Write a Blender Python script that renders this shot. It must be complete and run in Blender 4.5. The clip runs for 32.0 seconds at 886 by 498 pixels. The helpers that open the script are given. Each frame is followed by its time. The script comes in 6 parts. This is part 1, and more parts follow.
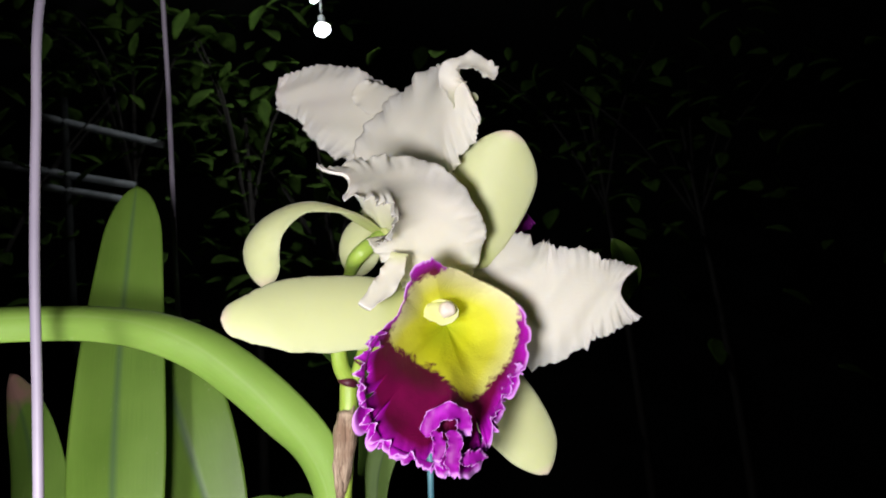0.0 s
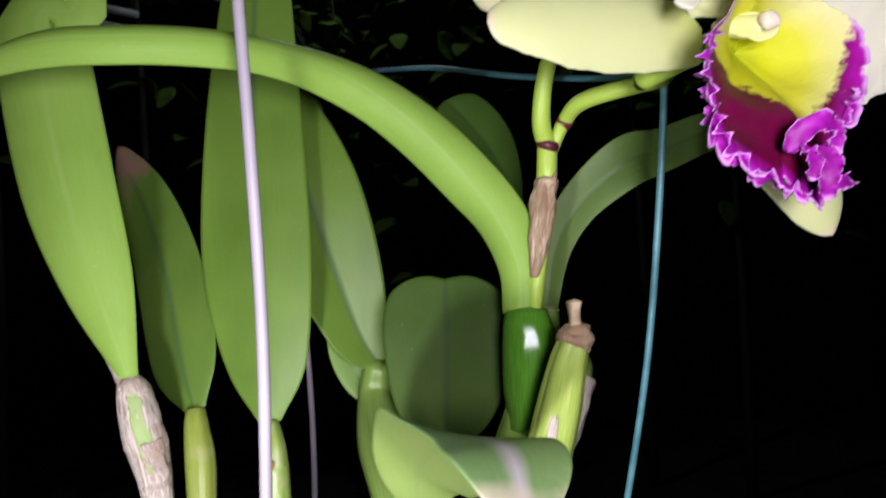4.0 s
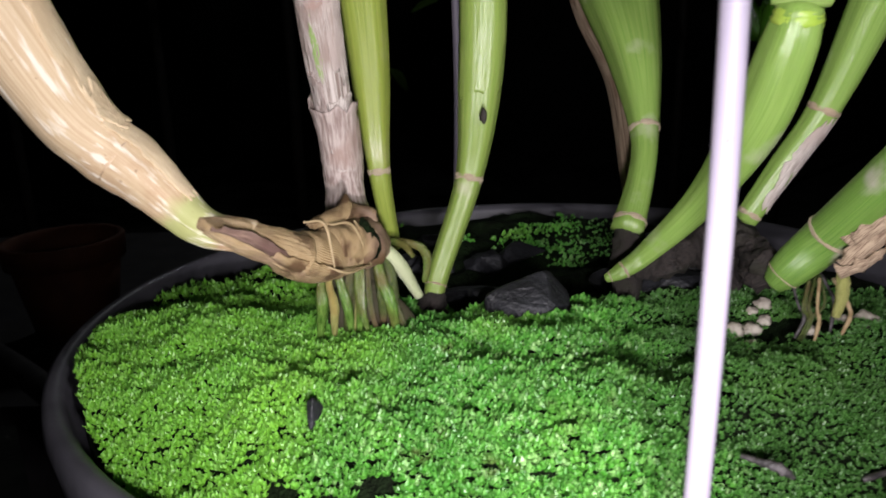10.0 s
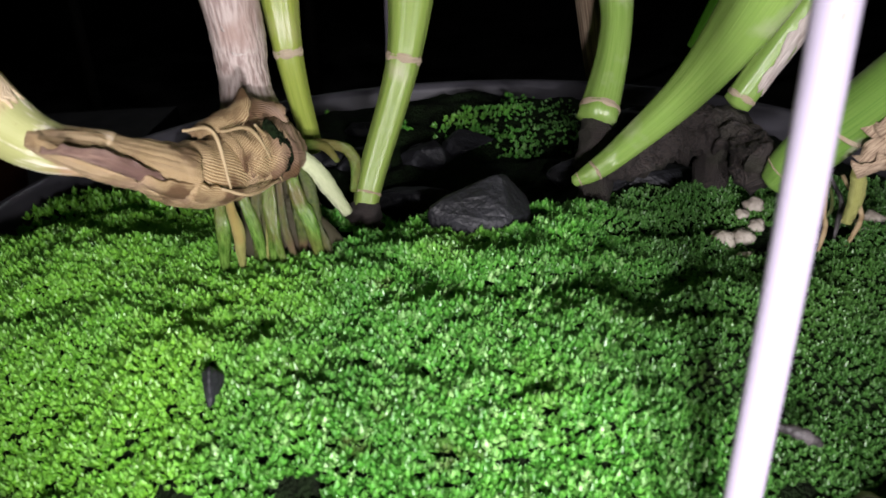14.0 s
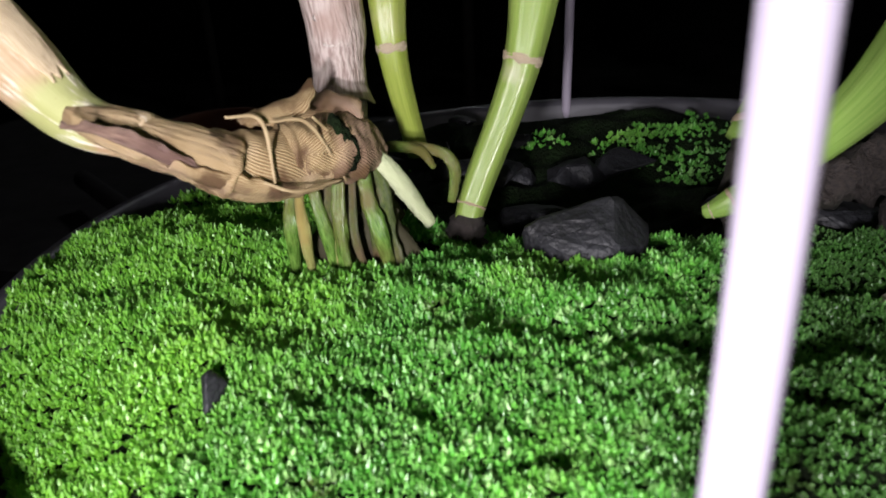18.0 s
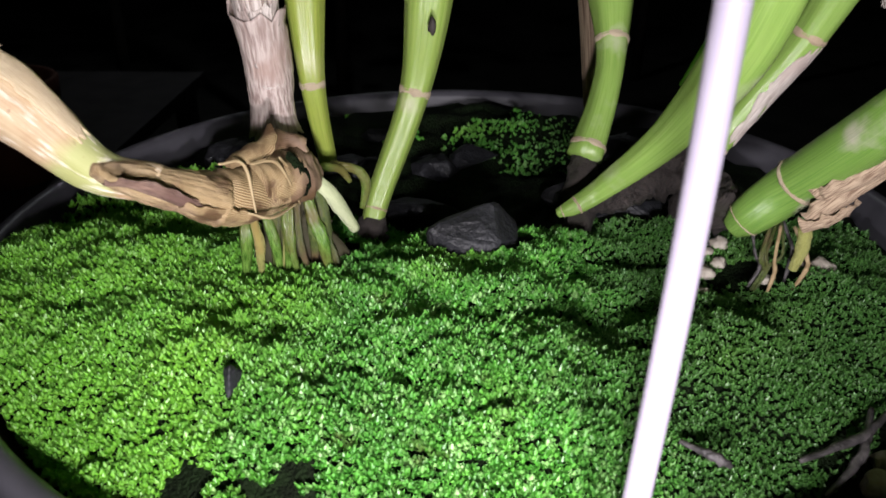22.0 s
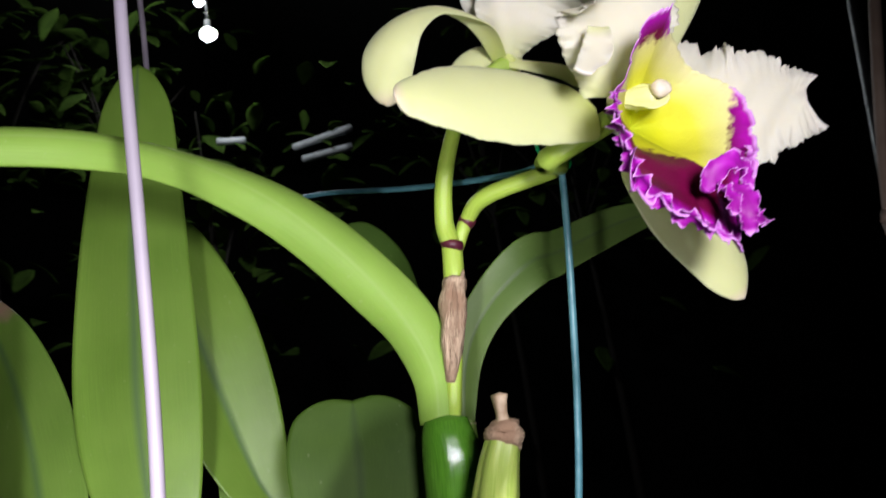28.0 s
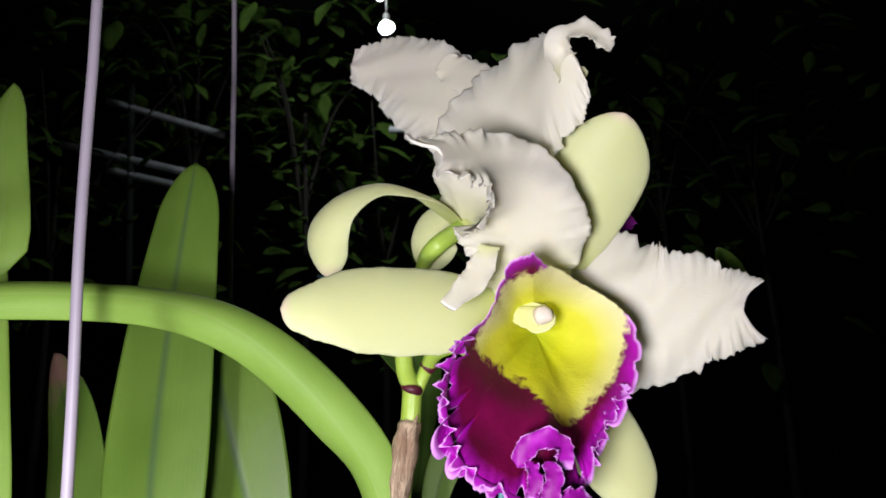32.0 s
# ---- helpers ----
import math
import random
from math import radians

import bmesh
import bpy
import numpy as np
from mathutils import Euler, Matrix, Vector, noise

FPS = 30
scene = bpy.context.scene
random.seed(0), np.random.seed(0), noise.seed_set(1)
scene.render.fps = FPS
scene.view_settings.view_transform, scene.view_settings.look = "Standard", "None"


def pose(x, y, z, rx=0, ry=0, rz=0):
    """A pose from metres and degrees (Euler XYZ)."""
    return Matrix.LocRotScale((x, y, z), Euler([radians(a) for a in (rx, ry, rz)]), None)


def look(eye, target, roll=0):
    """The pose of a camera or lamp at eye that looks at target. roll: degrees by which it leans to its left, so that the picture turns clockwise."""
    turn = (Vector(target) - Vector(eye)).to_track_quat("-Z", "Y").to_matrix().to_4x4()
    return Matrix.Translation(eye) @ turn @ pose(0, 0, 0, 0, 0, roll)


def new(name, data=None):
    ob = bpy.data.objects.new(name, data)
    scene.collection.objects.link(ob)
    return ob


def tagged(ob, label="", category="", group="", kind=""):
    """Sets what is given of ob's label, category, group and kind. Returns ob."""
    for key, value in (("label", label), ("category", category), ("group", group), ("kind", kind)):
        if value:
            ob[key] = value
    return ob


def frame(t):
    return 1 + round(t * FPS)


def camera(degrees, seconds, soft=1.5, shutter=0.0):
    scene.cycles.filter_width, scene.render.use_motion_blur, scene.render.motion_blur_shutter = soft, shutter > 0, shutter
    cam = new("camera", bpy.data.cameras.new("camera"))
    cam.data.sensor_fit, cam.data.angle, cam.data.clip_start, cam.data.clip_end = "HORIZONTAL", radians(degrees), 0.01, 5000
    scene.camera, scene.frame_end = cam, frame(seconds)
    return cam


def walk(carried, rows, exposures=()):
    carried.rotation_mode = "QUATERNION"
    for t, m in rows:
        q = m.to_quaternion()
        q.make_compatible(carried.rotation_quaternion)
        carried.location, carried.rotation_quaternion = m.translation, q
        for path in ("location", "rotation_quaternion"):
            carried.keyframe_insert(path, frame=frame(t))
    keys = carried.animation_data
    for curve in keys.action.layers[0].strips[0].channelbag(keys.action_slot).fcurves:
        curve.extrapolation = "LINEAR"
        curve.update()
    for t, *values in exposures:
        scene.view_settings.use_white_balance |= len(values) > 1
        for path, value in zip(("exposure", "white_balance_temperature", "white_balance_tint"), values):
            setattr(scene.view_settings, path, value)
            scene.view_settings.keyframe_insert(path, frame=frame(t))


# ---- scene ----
cam = camera(61.25, 32.0, soft=1.6, shutter=0.5)
# a phone's lens held close: a little out of focus very near and far away
cam.data.dof.use_dof = True
cam.data.dof.focus_distance = 0.185
cam.data.dof.aperture_fstop = 46.0
PATH = [
    (0.0, pose(0.1583, -0.3569, 1.1851, 103.86, 5.42, 2.56)),
    (0.5, pose(0.1501, -0.3602, 1.1817, 102.73, 5.46, 1.81)),
    (1.0, pose(0.1418, -0.3581, 1.1808, 102.36, 5.19, 0.49)),
    (1.5, pose(0.1309, -0.3554, 1.1820, 102.26, 4.77, -1.18)),
    (2.0, pose(0.1224, -0.3530, 1.1835, 101.65, 4.04, -2.32)),
    (2.5, pose(0.1102, -0.3411, 1.1812, 100.82, 3.79, -1.38)),
    (3.0, pose(0.1016, -0.3251, 1.1745, 98.71, 3.76, -0.22)),
    (3.5, pose(0.0903, -0.3180, 1.1651, 96.22, 2.92, 2.26)),
    (5.5, pose(0.0433, -0.3087, 1.1540, 82.04, 4.04, -0.12)),
    (6.0, pose(0.0425, -0.2963, 1.1392, 79.87, 4.20, 1.29)),
    (6.5, pose(0.0409, -0.2878, 1.1296, 78.62, 3.83, 2.94)),
    (7.0, pose(0.0393, -0.2845, 1.1249, 77.56, 3.41, 4.35)),
    (7.5, pose(0.0359, -0.2750, 1.1183, 76.40, 2.51, 4.80)),
    (8.0, pose(0.0266, -0.2621, 1.1065, 75.72, 1.49, 6.01)),
    (8.5, pose(0.0178, -0.2513, 1.0986, 75.49, 1.37, 5.30)),
    (9.0, pose(0.0043, -0.2309, 1.0885, 76.14, 2.10, 4.45)),
    (9.5, pose(-0.0001, -0.2145, 1.0789, 75.09, 2.59, 2.71)),
    (10.0, pose(-0.0089, -0.2047, 1.0723, 74.29, 2.65, 2.49)),
    (10.5, pose(-0.0140, -0.1986, 1.0710, 73.05, 3.05, 2.44)),
    (11.0, pose(-0.0105, -0.1894, 1.0718, 71.27, 3.27, 3.12)),
    (11.5, pose(-0.0099, -0.1813, 1.0697, 68.73, 3.27, 3.15)),
    (12.0, pose(-0.0114, -0.1783, 1.0692, 67.92, 3.57, 2.60)),
    (12.5, pose(-0.0135, -0.1735, 1.0679, 66.93, 3.36, 1.84)),
    (13.0, pose(-0.0127, -0.1710, 1.0693, 65.48, 3.22, 0.63)),
    (13.5, pose(-0.0135, -0.1694, 1.0689, 64.73, 2.72, -1.20)),
    (14.0, pose(-0.0095, -0.1695, 1.0689, 64.15, 2.74, -2.58)),
    (14.5, pose(-0.0084, -0.1716, 1.0695, 63.94, 3.22, -2.38)),
    (16.5, pose(0.0061, -0.1627, 1.0612, 68.72, 4.30, 8.26)),
    (17.0, pose(0.0129, -0.1595, 1.0602, 68.06, 4.06, 11.16)),
    (17.5, pose(0.0124, -0.1559, 1.0619, 67.65, 3.80, 14.05)),
    (18.0, pose(0.0142, -0.1513, 1.0603, 66.78, 4.17, 15.77)),
    (18.5, pose(0.0100, -0.1455, 1.0610, 63.95, 4.31, 16.42)),
    (19.0, pose(0.0048, -0.1436, 1.0645, 60.83, 3.76, 15.96)),
    (19.5, pose(0.0009, -0.1471, 1.0716, 57.98, 2.46, 12.81)),
    (20.0, pose(-0.0011, -0.1546, 1.0792, 57.65, 1.10, 9.27)),
    (20.5, pose(-0.0024, -0.1627, 1.0817, 58.32, 0.42, 5.95)),
    (21.0, pose(-0.0034, -0.1711, 1.0839, 59.11, -0.23, 2.70)),
    (21.5, pose(-0.0049, -0.1745, 1.0856, 60.64, -0.37, 0.77)),
    (22.0, pose(-0.0051, -0.1835, 1.0862, 62.28, -0.20, 0.18)),
    (22.5, pose(-0.0051, -0.1913, 1.0869, 65.49, 0.53, -0.26)),
    (23.0, pose(-0.0012, -0.2050, 1.0914, 68.47, 0.94, -0.56)),
    (23.5, pose(-0.0012, -0.2240, 1.0946, 74.21, 2.41, -1.23)),
    (24.0, pose(-0.0131, -0.2290, 1.0924, 79.62, 2.60, -4.13)),
    (24.5, pose(-0.0134, -0.2318, 1.0857, 84.48, 4.03, -6.20)),
    (25.0, pose(-0.0111, -0.2400, 1.0816, 89.36, 5.53, -9.87)),
    (25.5, pose(-0.0158, -0.2508, 1.0913, 94.35, 5.70, -12.63)),
    (26.0, pose(0.0025, -0.2604, 1.1027, 100.00, 6.87, -10.95)),
    (26.5, pose(0.0135, -0.2685, 1.1197, 100.76, 9.17, -12.92)),
    (28.5, pose(0.0814, -0.3078, 1.1516, 105.56, 7.86, -3.76)),
    (29.0, pose(0.0918, -0.3132, 1.1672, 105.31, 6.75, -1.82)),
    (29.5, pose(0.0994, -0.3221, 1.1772, 106.79, 5.35, -0.22)),
    (30.0, pose(0.1082, -0.3275, 1.1829, 107.53, 4.03, 1.55)),
    (30.5, pose(0.1177, -0.3302, 1.1820, 106.73, 3.09, 1.93)),
    (31.0, pose(0.1272, -0.3255, 1.1873, 105.37, 1.95, 3.43)),
    (31.5, pose(0.1354, -0.3213, 1.1900, 105.01, 1.51, 4.48)),
    (32.0, pose(0.1445, -0.3254, 1.1906, 104.34, 1.20, 5.31)),
]
walk(cam, PATH, [(0.0, 0.12), (3.5, 0.08), (6.0, 0.0), (8.0, -0.12), (9.0, -0.22), (12.0, -0.28), (14.0, -0.17), (18.0, -0.03), (20.0, 0.16), (21.0, -0.02), (22.0, -0.03), (23.0, -0.15), (24.0, -0.1), (25.0, -0.15), (26.5, 0.2), (28.5, 0.2), (32.0, 0.1)])

# ---- light: night; three fixed lamps stand in for the film maker's one small white torch, the only near light ----
world = bpy.data.worlds.new("night")
scene.world = world
world.use_nodes = True
world.node_tree.nodes["Background"].inputs[0].default_value = (0.25, 0.32, 0.4, 1)
world.node_tree.nodes["Background"].inputs[1].default_value = 0.0012


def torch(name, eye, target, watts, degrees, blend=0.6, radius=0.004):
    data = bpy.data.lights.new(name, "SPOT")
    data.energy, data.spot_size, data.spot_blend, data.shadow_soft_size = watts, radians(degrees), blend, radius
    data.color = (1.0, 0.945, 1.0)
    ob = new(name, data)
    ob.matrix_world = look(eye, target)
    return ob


# added fixed lamps, one for each stretch of the carried torch's way
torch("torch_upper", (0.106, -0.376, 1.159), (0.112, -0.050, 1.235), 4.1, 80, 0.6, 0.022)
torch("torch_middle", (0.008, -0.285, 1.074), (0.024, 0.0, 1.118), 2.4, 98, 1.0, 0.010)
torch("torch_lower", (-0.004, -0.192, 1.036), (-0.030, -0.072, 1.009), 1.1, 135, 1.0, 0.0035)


# ---- materials ----
def material(name):
    m = bpy.data.materials.new(name)
    m.use_nodes = True
    t = m.node_tree
    return m, t, t.nodes["Principled BSDF"]


def node(t, kind, **kw):
    n = t.nodes.new(kind)
    for k, v in kw.items():
        if k in n.inputs:
            n.inputs[k].default_value = v
    return n


def ramp(t, fac, stops):
    r = t.nodes.new("ShaderNodeValToRGB")
    e = r.color_ramp.elements
    while len(e) < len(stops):
        e.new(0.5)
    for el, (p, c) in zip(e, stops):
        el.position, el.color = p, (*c, 1)
    t.links.new(fac, r.inputs[0])
    return r.outputs[0]


def mixc(t, fac, a, b):
    n = t.nodes.new("ShaderNodeMix")
    n.data_type = "RGBA"
    for sock, v in ((n.inputs[0], fac), (n.inputs[6], a), (n.inputs[7], b)):
        if isinstance(v, bpy.types.NodeSocket):
            t.links.new(v, sock)
        elif isinstance(v, tuple):
            sock.default_value = (*v, 1)
        else:
            sock.default_value = v
    return n.outputs[2]


def maths(t, op, a, b=None, clamp=False):
    n = t.nodes.new("ShaderNodeMath")
    n.operation, n.use_clamp = op, clamp
    for i, v in enumerate((a, b)):
        if isinstance(v, bpy.types.NodeSocket):
            t.links.new(v, n.inputs[i])
        elif v is not None:
            n.inputs[i].default_value = v
    return n.outputs[0]


def noise_fac(t, scale, detail=3.0, coords="Object", stretch=None):
    c = t.nodes.new("ShaderNodeTexCoord").outputs[coords]
    if stretch:
        mp = t.nodes.new("ShaderNodeMapping")
        mp.inputs["Scale"].default_value = stretch
        t.links.new(c, mp.inputs["Vector"])
        c = mp.outputs[0]
    n = node(t, "ShaderNodeTexNoise", Scale=scale, Detail=detail)
    t.links.new(c, n.inputs["Vector"])
    return n.outputs[0]


def bump(t, bs, height, strength, distance):
    b = node(t, "ShaderNodeBump", Strength=strength, Distance=distance)
    t.links.new(height, b.inputs["Height"])
    t.links.new(b.outputs[0], bs.inputs["Normal"])


def plain(name, a, b, scale=60.0, rough=0.5, bumpy=0.3, dist=0.0006, metal=0.0, detail=4.0, spread=(0.35, 0.65)):
    """Two tones of noise, with a fine relief."""
    m, t, bs = material(name)
    n = noise_fac(t, scale, detail)
    t.links.new(ramp(t, n, [(spread[0], a), (spread[1], b)]), bs.inputs["Base Color"])
    bs.inputs["Roughness"].default_value, bs.inputs["Metallic"].default_value = rough, metal
    bump(t, bs, noise_fac(t, scale * 6, 3), bumpy, dist)
    return m


def leaf_material(name, a, b, rib, rough=0.38, trans=0.12, ribw=0.05, veins=0.12, tip=None, tip_at=0.8):
    """A fleshy leaf: mottled green, a paler or darker midrib along it, fine parallel veins."""
    m, t, bs = material(name)
    uv = t.nodes.new("ShaderNodeTexCoord").outputs["UV"]
    sep = t.nodes.new("ShaderNodeSeparateXYZ")
    t.links.new(uv, sep.inputs[0])
    off = maths(t, "ABSOLUTE", maths(t, "SUBTRACT", sep.outputs[0], 0.5))
    near = maths(t, "SUBTRACT", 1.0, maths(t, "DIVIDE", off, ribw), True)
    col = ramp(t, noise_fac(t, 22, 4), [(0.3, a), (0.7, b)])
    fine = noise_fac(t, 18, 3, "UV", (9.0, 0.6, 1))
    col = mixc(t, maths(t, "MULTIPLY", maths(t, "SUBTRACT", fine, 0.42, True), veins * 5, True), col, tuple(min(1, c * 1.5) for c in b))
    col = mixc(t, maths(t, "MULTIPLY", near, 0.7), col, rib)
    spots = ramp(t, noise_fac(t, 420, 2), [(0.70, (0, 0, 0)), (0.76, (1, 1, 1))])
    col = mixc(t, maths(t, "MULTIPLY", spots, 0.12), col, (0.42, 0.47, 0.30))
    if tip:
        col = mixc(t, ramp(t, maths(t, "ADD", sep.outputs[1], maths(t, "MULTIPLY", maths(t, "SUBTRACT", noise_fac(t, 90, 3), 0.5), 0.25)), [(tip_at, (0, 0, 0)), (min(1, tip_at + 0.12), (1, 1, 1))]), col, tip)
    t.links.new(col, bs.inputs["Base Color"])
    bs.inputs["Roughness"].default_value = rough
    bs.inputs["Specular IOR Level"].default_value = 0.28
    bs.inputs["Subsurface Weight"].default_value = trans
    bs.inputs["Subsurface Radius"].default_value = (0.001, 0.002, 0.0006)
    bs.inputs["Subsurface Scale"].default_value = 1.0
    h = maths(t, "ADD", maths(t, "MULTIPLY", fine, 0.6), noise_fac(t, 160, 3))
    bump(t, bs, h, 0.18, 0.0006)
    return m


def petal_material(name, base, edge, throat, rough=0.5, sss=0.25, vein=0.10, cold=(0.70, 0.62, 0.74)):
    """A soft petal: tone changes from its base to its tip, with fine veins across the relief."""
    m, t, bs = material(name)
    uv = t.nodes.new("ShaderNodeTexCoord").outputs["UV"]
    sep = t.nodes.new("ShaderNodeSeparateXYZ")
    t.links.new(uv, sep.inputs[0])
    col = ramp(t, sep.outputs[1], [(0.0, throat), (0.22, base), (0.92, base), (1.0, edge)])
    col = mixc(t, maths(t, "MULTIPLY", maths(t, "SUBTRACT", noise_fac(t, 26, 3), 0.48, True), 1.6, True), col, cold)
    fine = noise_fac(t, 14, 4, "UV", (5.0, 0.9, 1))
    col = mixc(t, maths(t, "MULTIPLY", fine, vein), col, tuple(c * 0.72 for c in base))
    t.links.new(col, bs.inputs["Base Color"])
    bs.inputs["Roughness"].default_value = rough
    bs.inputs["Specular IOR Level"].default_value = 0.3
    bs.inputs["Subsurface Weight"].default_value = sss
    bs.inputs["Subsurface Radius"].default_value = (0.0036, 0.0032, 0.0026)
    bs.inputs["Subsurface Scale"].default_value = 1.0
    bs.inputs["Sheen Weight"].default_value = 0.08
    thin = t.nodes.new("ShaderNodeBsdfTranslucent")
    t.links.new(col, thin.inputs[0])
    mix = t.nodes.new("ShaderNodeMixShader")
    mix.inputs[0].default_value = 0.07
    t.links.new(bs.outputs[0], mix.inputs[1])
    t.links.new(thin.outputs[0], mix.inputs[2])
    t.links.new(mix.outputs[0], t.nodes["Material Output"].inputs[0])
    bump(t, bs, maths(t, "ADD", maths(t, "MULTIPLY", fine, 0.7), maths(t, "MULTIPLY", noise_fac(t, 900, 2), 0.35)), 0.08 + vein, 0.0006)
    return m


LEAF_PALE = leaf_material("leaf_pale_green", (0.180, 0.315, 0.050), (0.235, 0.385, 0.072), (0.25, 0.39, 0.095), 0.52)
LEAF_PALE.node_tree.nodes["Principled BSDF"].inputs["Specular IOR Level"].default_value = 0.18
LEAF_MID = leaf_material("leaf_mid_green", (0.110, 0.210, 0.032), (0.160, 0.290, 0.050), (0.078, 0.140, 0.054), 0.40)
LEAF_TIPPED = leaf_material("leaf_green_with_brown_tip", (0.085, 0.160, 0.025), (0.125, 0.220, 0.038), (0.05, 0.10, 0.04), 0.4, 0.1, 0.08, 0.12, (0.26, 0.15, 0.12), 0.84)
LEAF_UP = leaf_material("leaf_upright_green", (0.094, 0.178, 0.023), (0.138, 0.240, 0.038), (0.058, 0.110, 0.055), 0.38, 0.1, 0.06)
# the shade on the heart-shaped leaf is put into this darker green
LEAF_M_SHADED = leaf_material("leaf_green_shaded", (0.028, 0.060, 0.009), (0.046, 0.088, 0.013), (0.022, 0.046, 0.010), 0.55, 0.05)
LEAF_M_SHADED.node_tree.nodes["Principled BSDF"].inputs["Specular IOR Level"].default_value = 0.1
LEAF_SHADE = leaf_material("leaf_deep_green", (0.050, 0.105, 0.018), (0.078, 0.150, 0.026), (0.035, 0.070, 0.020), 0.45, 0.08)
LEAF_O = leaf_material("leaf_dull_green", (0.075, 0.135, 0.030), (0.115, 0.185, 0.045), (0.06, 0.10, 0.04), 0.45, 0.08, 0.06)
BGLEAF = leaf_material("garden_leaf_green", (0.038, 0.075, 0.013), (0.072, 0.130, 0.022), (0.05, 0.09, 0.025), 0.9)
BGLEAF.node_tree.nodes["Principled BSDF"].inputs["Specular IOR Level"].default_value = 0.05
LEAF_UNDER = leaf_material("leaf_olive_underside", (0.190, 0.285, 0.072), (0.242, 0.338, 0.096), (0.21, 0.305, 0.095), 0.5)
LEAF_TOP = leaf_material("leaf_green_with_pale_midrib", (0.134, 0.240, 0.093), (0.202, 0.320, 0.109), (0.616, 0.500, 0.651), 0.4, 0.1, 0.13, 0.12, (0.55, 0.46, 0.38), 0.90)
SEPAL = petal_material("cream_green_sepal", (0.63, 0.67, 0.33), (0.70, 0.57, 0.44), (0.49, 0.56, 0.15), 0.5, 0.45, 0.03, (0.62, 0.66, 0.34))
PETAL = petal_material("white_petal", (0.80, 0.755, 0.60), (0.82, 0.75, 0.63), (0.65, 0.69, 0.32), 0.6, 0.6, 0.08, (0.79, 0.70, 0.655))


def stem_material(name, a, b, c, rough=0.3, dry=0.60):
    """A pseudobulb: green with lengthwise streaks and dry patches."""
    m, t, bs = material(name)
    streak = noise_fac(t, 10, 4, "UV", (7.0, 0.5, 1))
    col = ramp(t, streak, [(0.3, a), (0.6, b)])
    col = mixc(t, ramp(t, noise_fac(t, 55, 5), [(dry, (0, 0, 0)), (dry + 0.10, (1, 1, 1))]), col, c)
    t.links.new(col, bs.inputs["Base Color"])
    bs.inputs["Roughness"].default_value = rough
    bs.inputs["Specular IOR Level"].default_value = 0.5
    bs.inputs["Subsurface Weight"].default_value = 0.1
    bs.inputs["Subsurface Radius"].default_value = (0.001, 0.002, 0.0005)
    bs.inputs["Subsurface Scale"].default_value = 1.0
    bump(t, bs, maths(t, "ADD", streak, maths(t, "MULTIPLY", noise_fac(t, 300, 3), 0.4)), 0.25, 0.0008)
    return m


PURPLE = petal_material("purple_petal", (0.20, 0.005, 0.22), (0.36, 0.05, 0.42), (0.16, 0.004, 0.14), 0.5, 0.15, 0.3, (0.26, 0.008, 0.28))


def lip_material():
    m, t, bs = material("purple_and_yellow_lip")
    sep = t.nodes.new("ShaderNodeSeparateXYZ")
    t.links.new(t.nodes.new("ShaderNodeTexCoord").outputs["UV"], sep.inputs[0])
    rag = maths(t, "ADD", sep.outputs[0], maths(t, "MULTIPLY", maths(t, "SUBTRACT", noise_fac(t, 420, 4), 0.5), 0.16))
    yellow = ramp(t, sep.outputs[1], [(0.0, (0.36, 0.42, 0.015)), (0.30, (0.50, 0.52, 0.015)), (0.62, (0.58, 0.58, 0.05)), (0.95, (0.66, 0.64, 0.34))])
    purple = ramp(t, noise_fac(t, 70, 4), [(0.35, (0.085, 0.0006, 0.022)), (0.65, (0.135, 0.001, 0.042))])
    bright = mixc(t, ramp(t, maths(t, "ADD", sep.outputs[1], maths(t, "MULTIPLY", maths(t, "SUBTRACT", noise_fac(t, 60, 3), 0.5), 0.25)), [(0.84, (0, 0, 0)), (0.95, (1, 1, 1))]), purple, (0.34, 0.004, 0.35))
    bright = mixc(t, ramp(t, sep.outputs[1], [(0.970, (0, 0, 0)), (0.992, (1, 1, 1))]), bright, (0.60, 0.27, 0.70))
    col = mixc(t, ramp(t, rag, [(0.49, (0, 0, 0)), (0.53, (1, 1, 1))]), yellow, bright)
    t.links.new(col, bs.inputs["Base Color"])
    bs.inputs["Specular IOR Level"].default_value = 0.12
    bs.inputs["Subsurface Weight"].default_value = 0.06
    bs.inputs["Subsurface Radius"].default_value = (0.0012, 0.0008, 0.001)
    bs.inputs["Subsurface Scale"].default_value = 1.0
    bs.inputs["Roughness"].default_value = 0.6
    bump(t, bs, maths(t, "ADD", noise_fac(t, 220, 4), maths(t, "MULTIPLY", noise_fac(t, 1100, 2), 0.4)), 0.35, 0.0009)
    return m


LIP = lip_material()


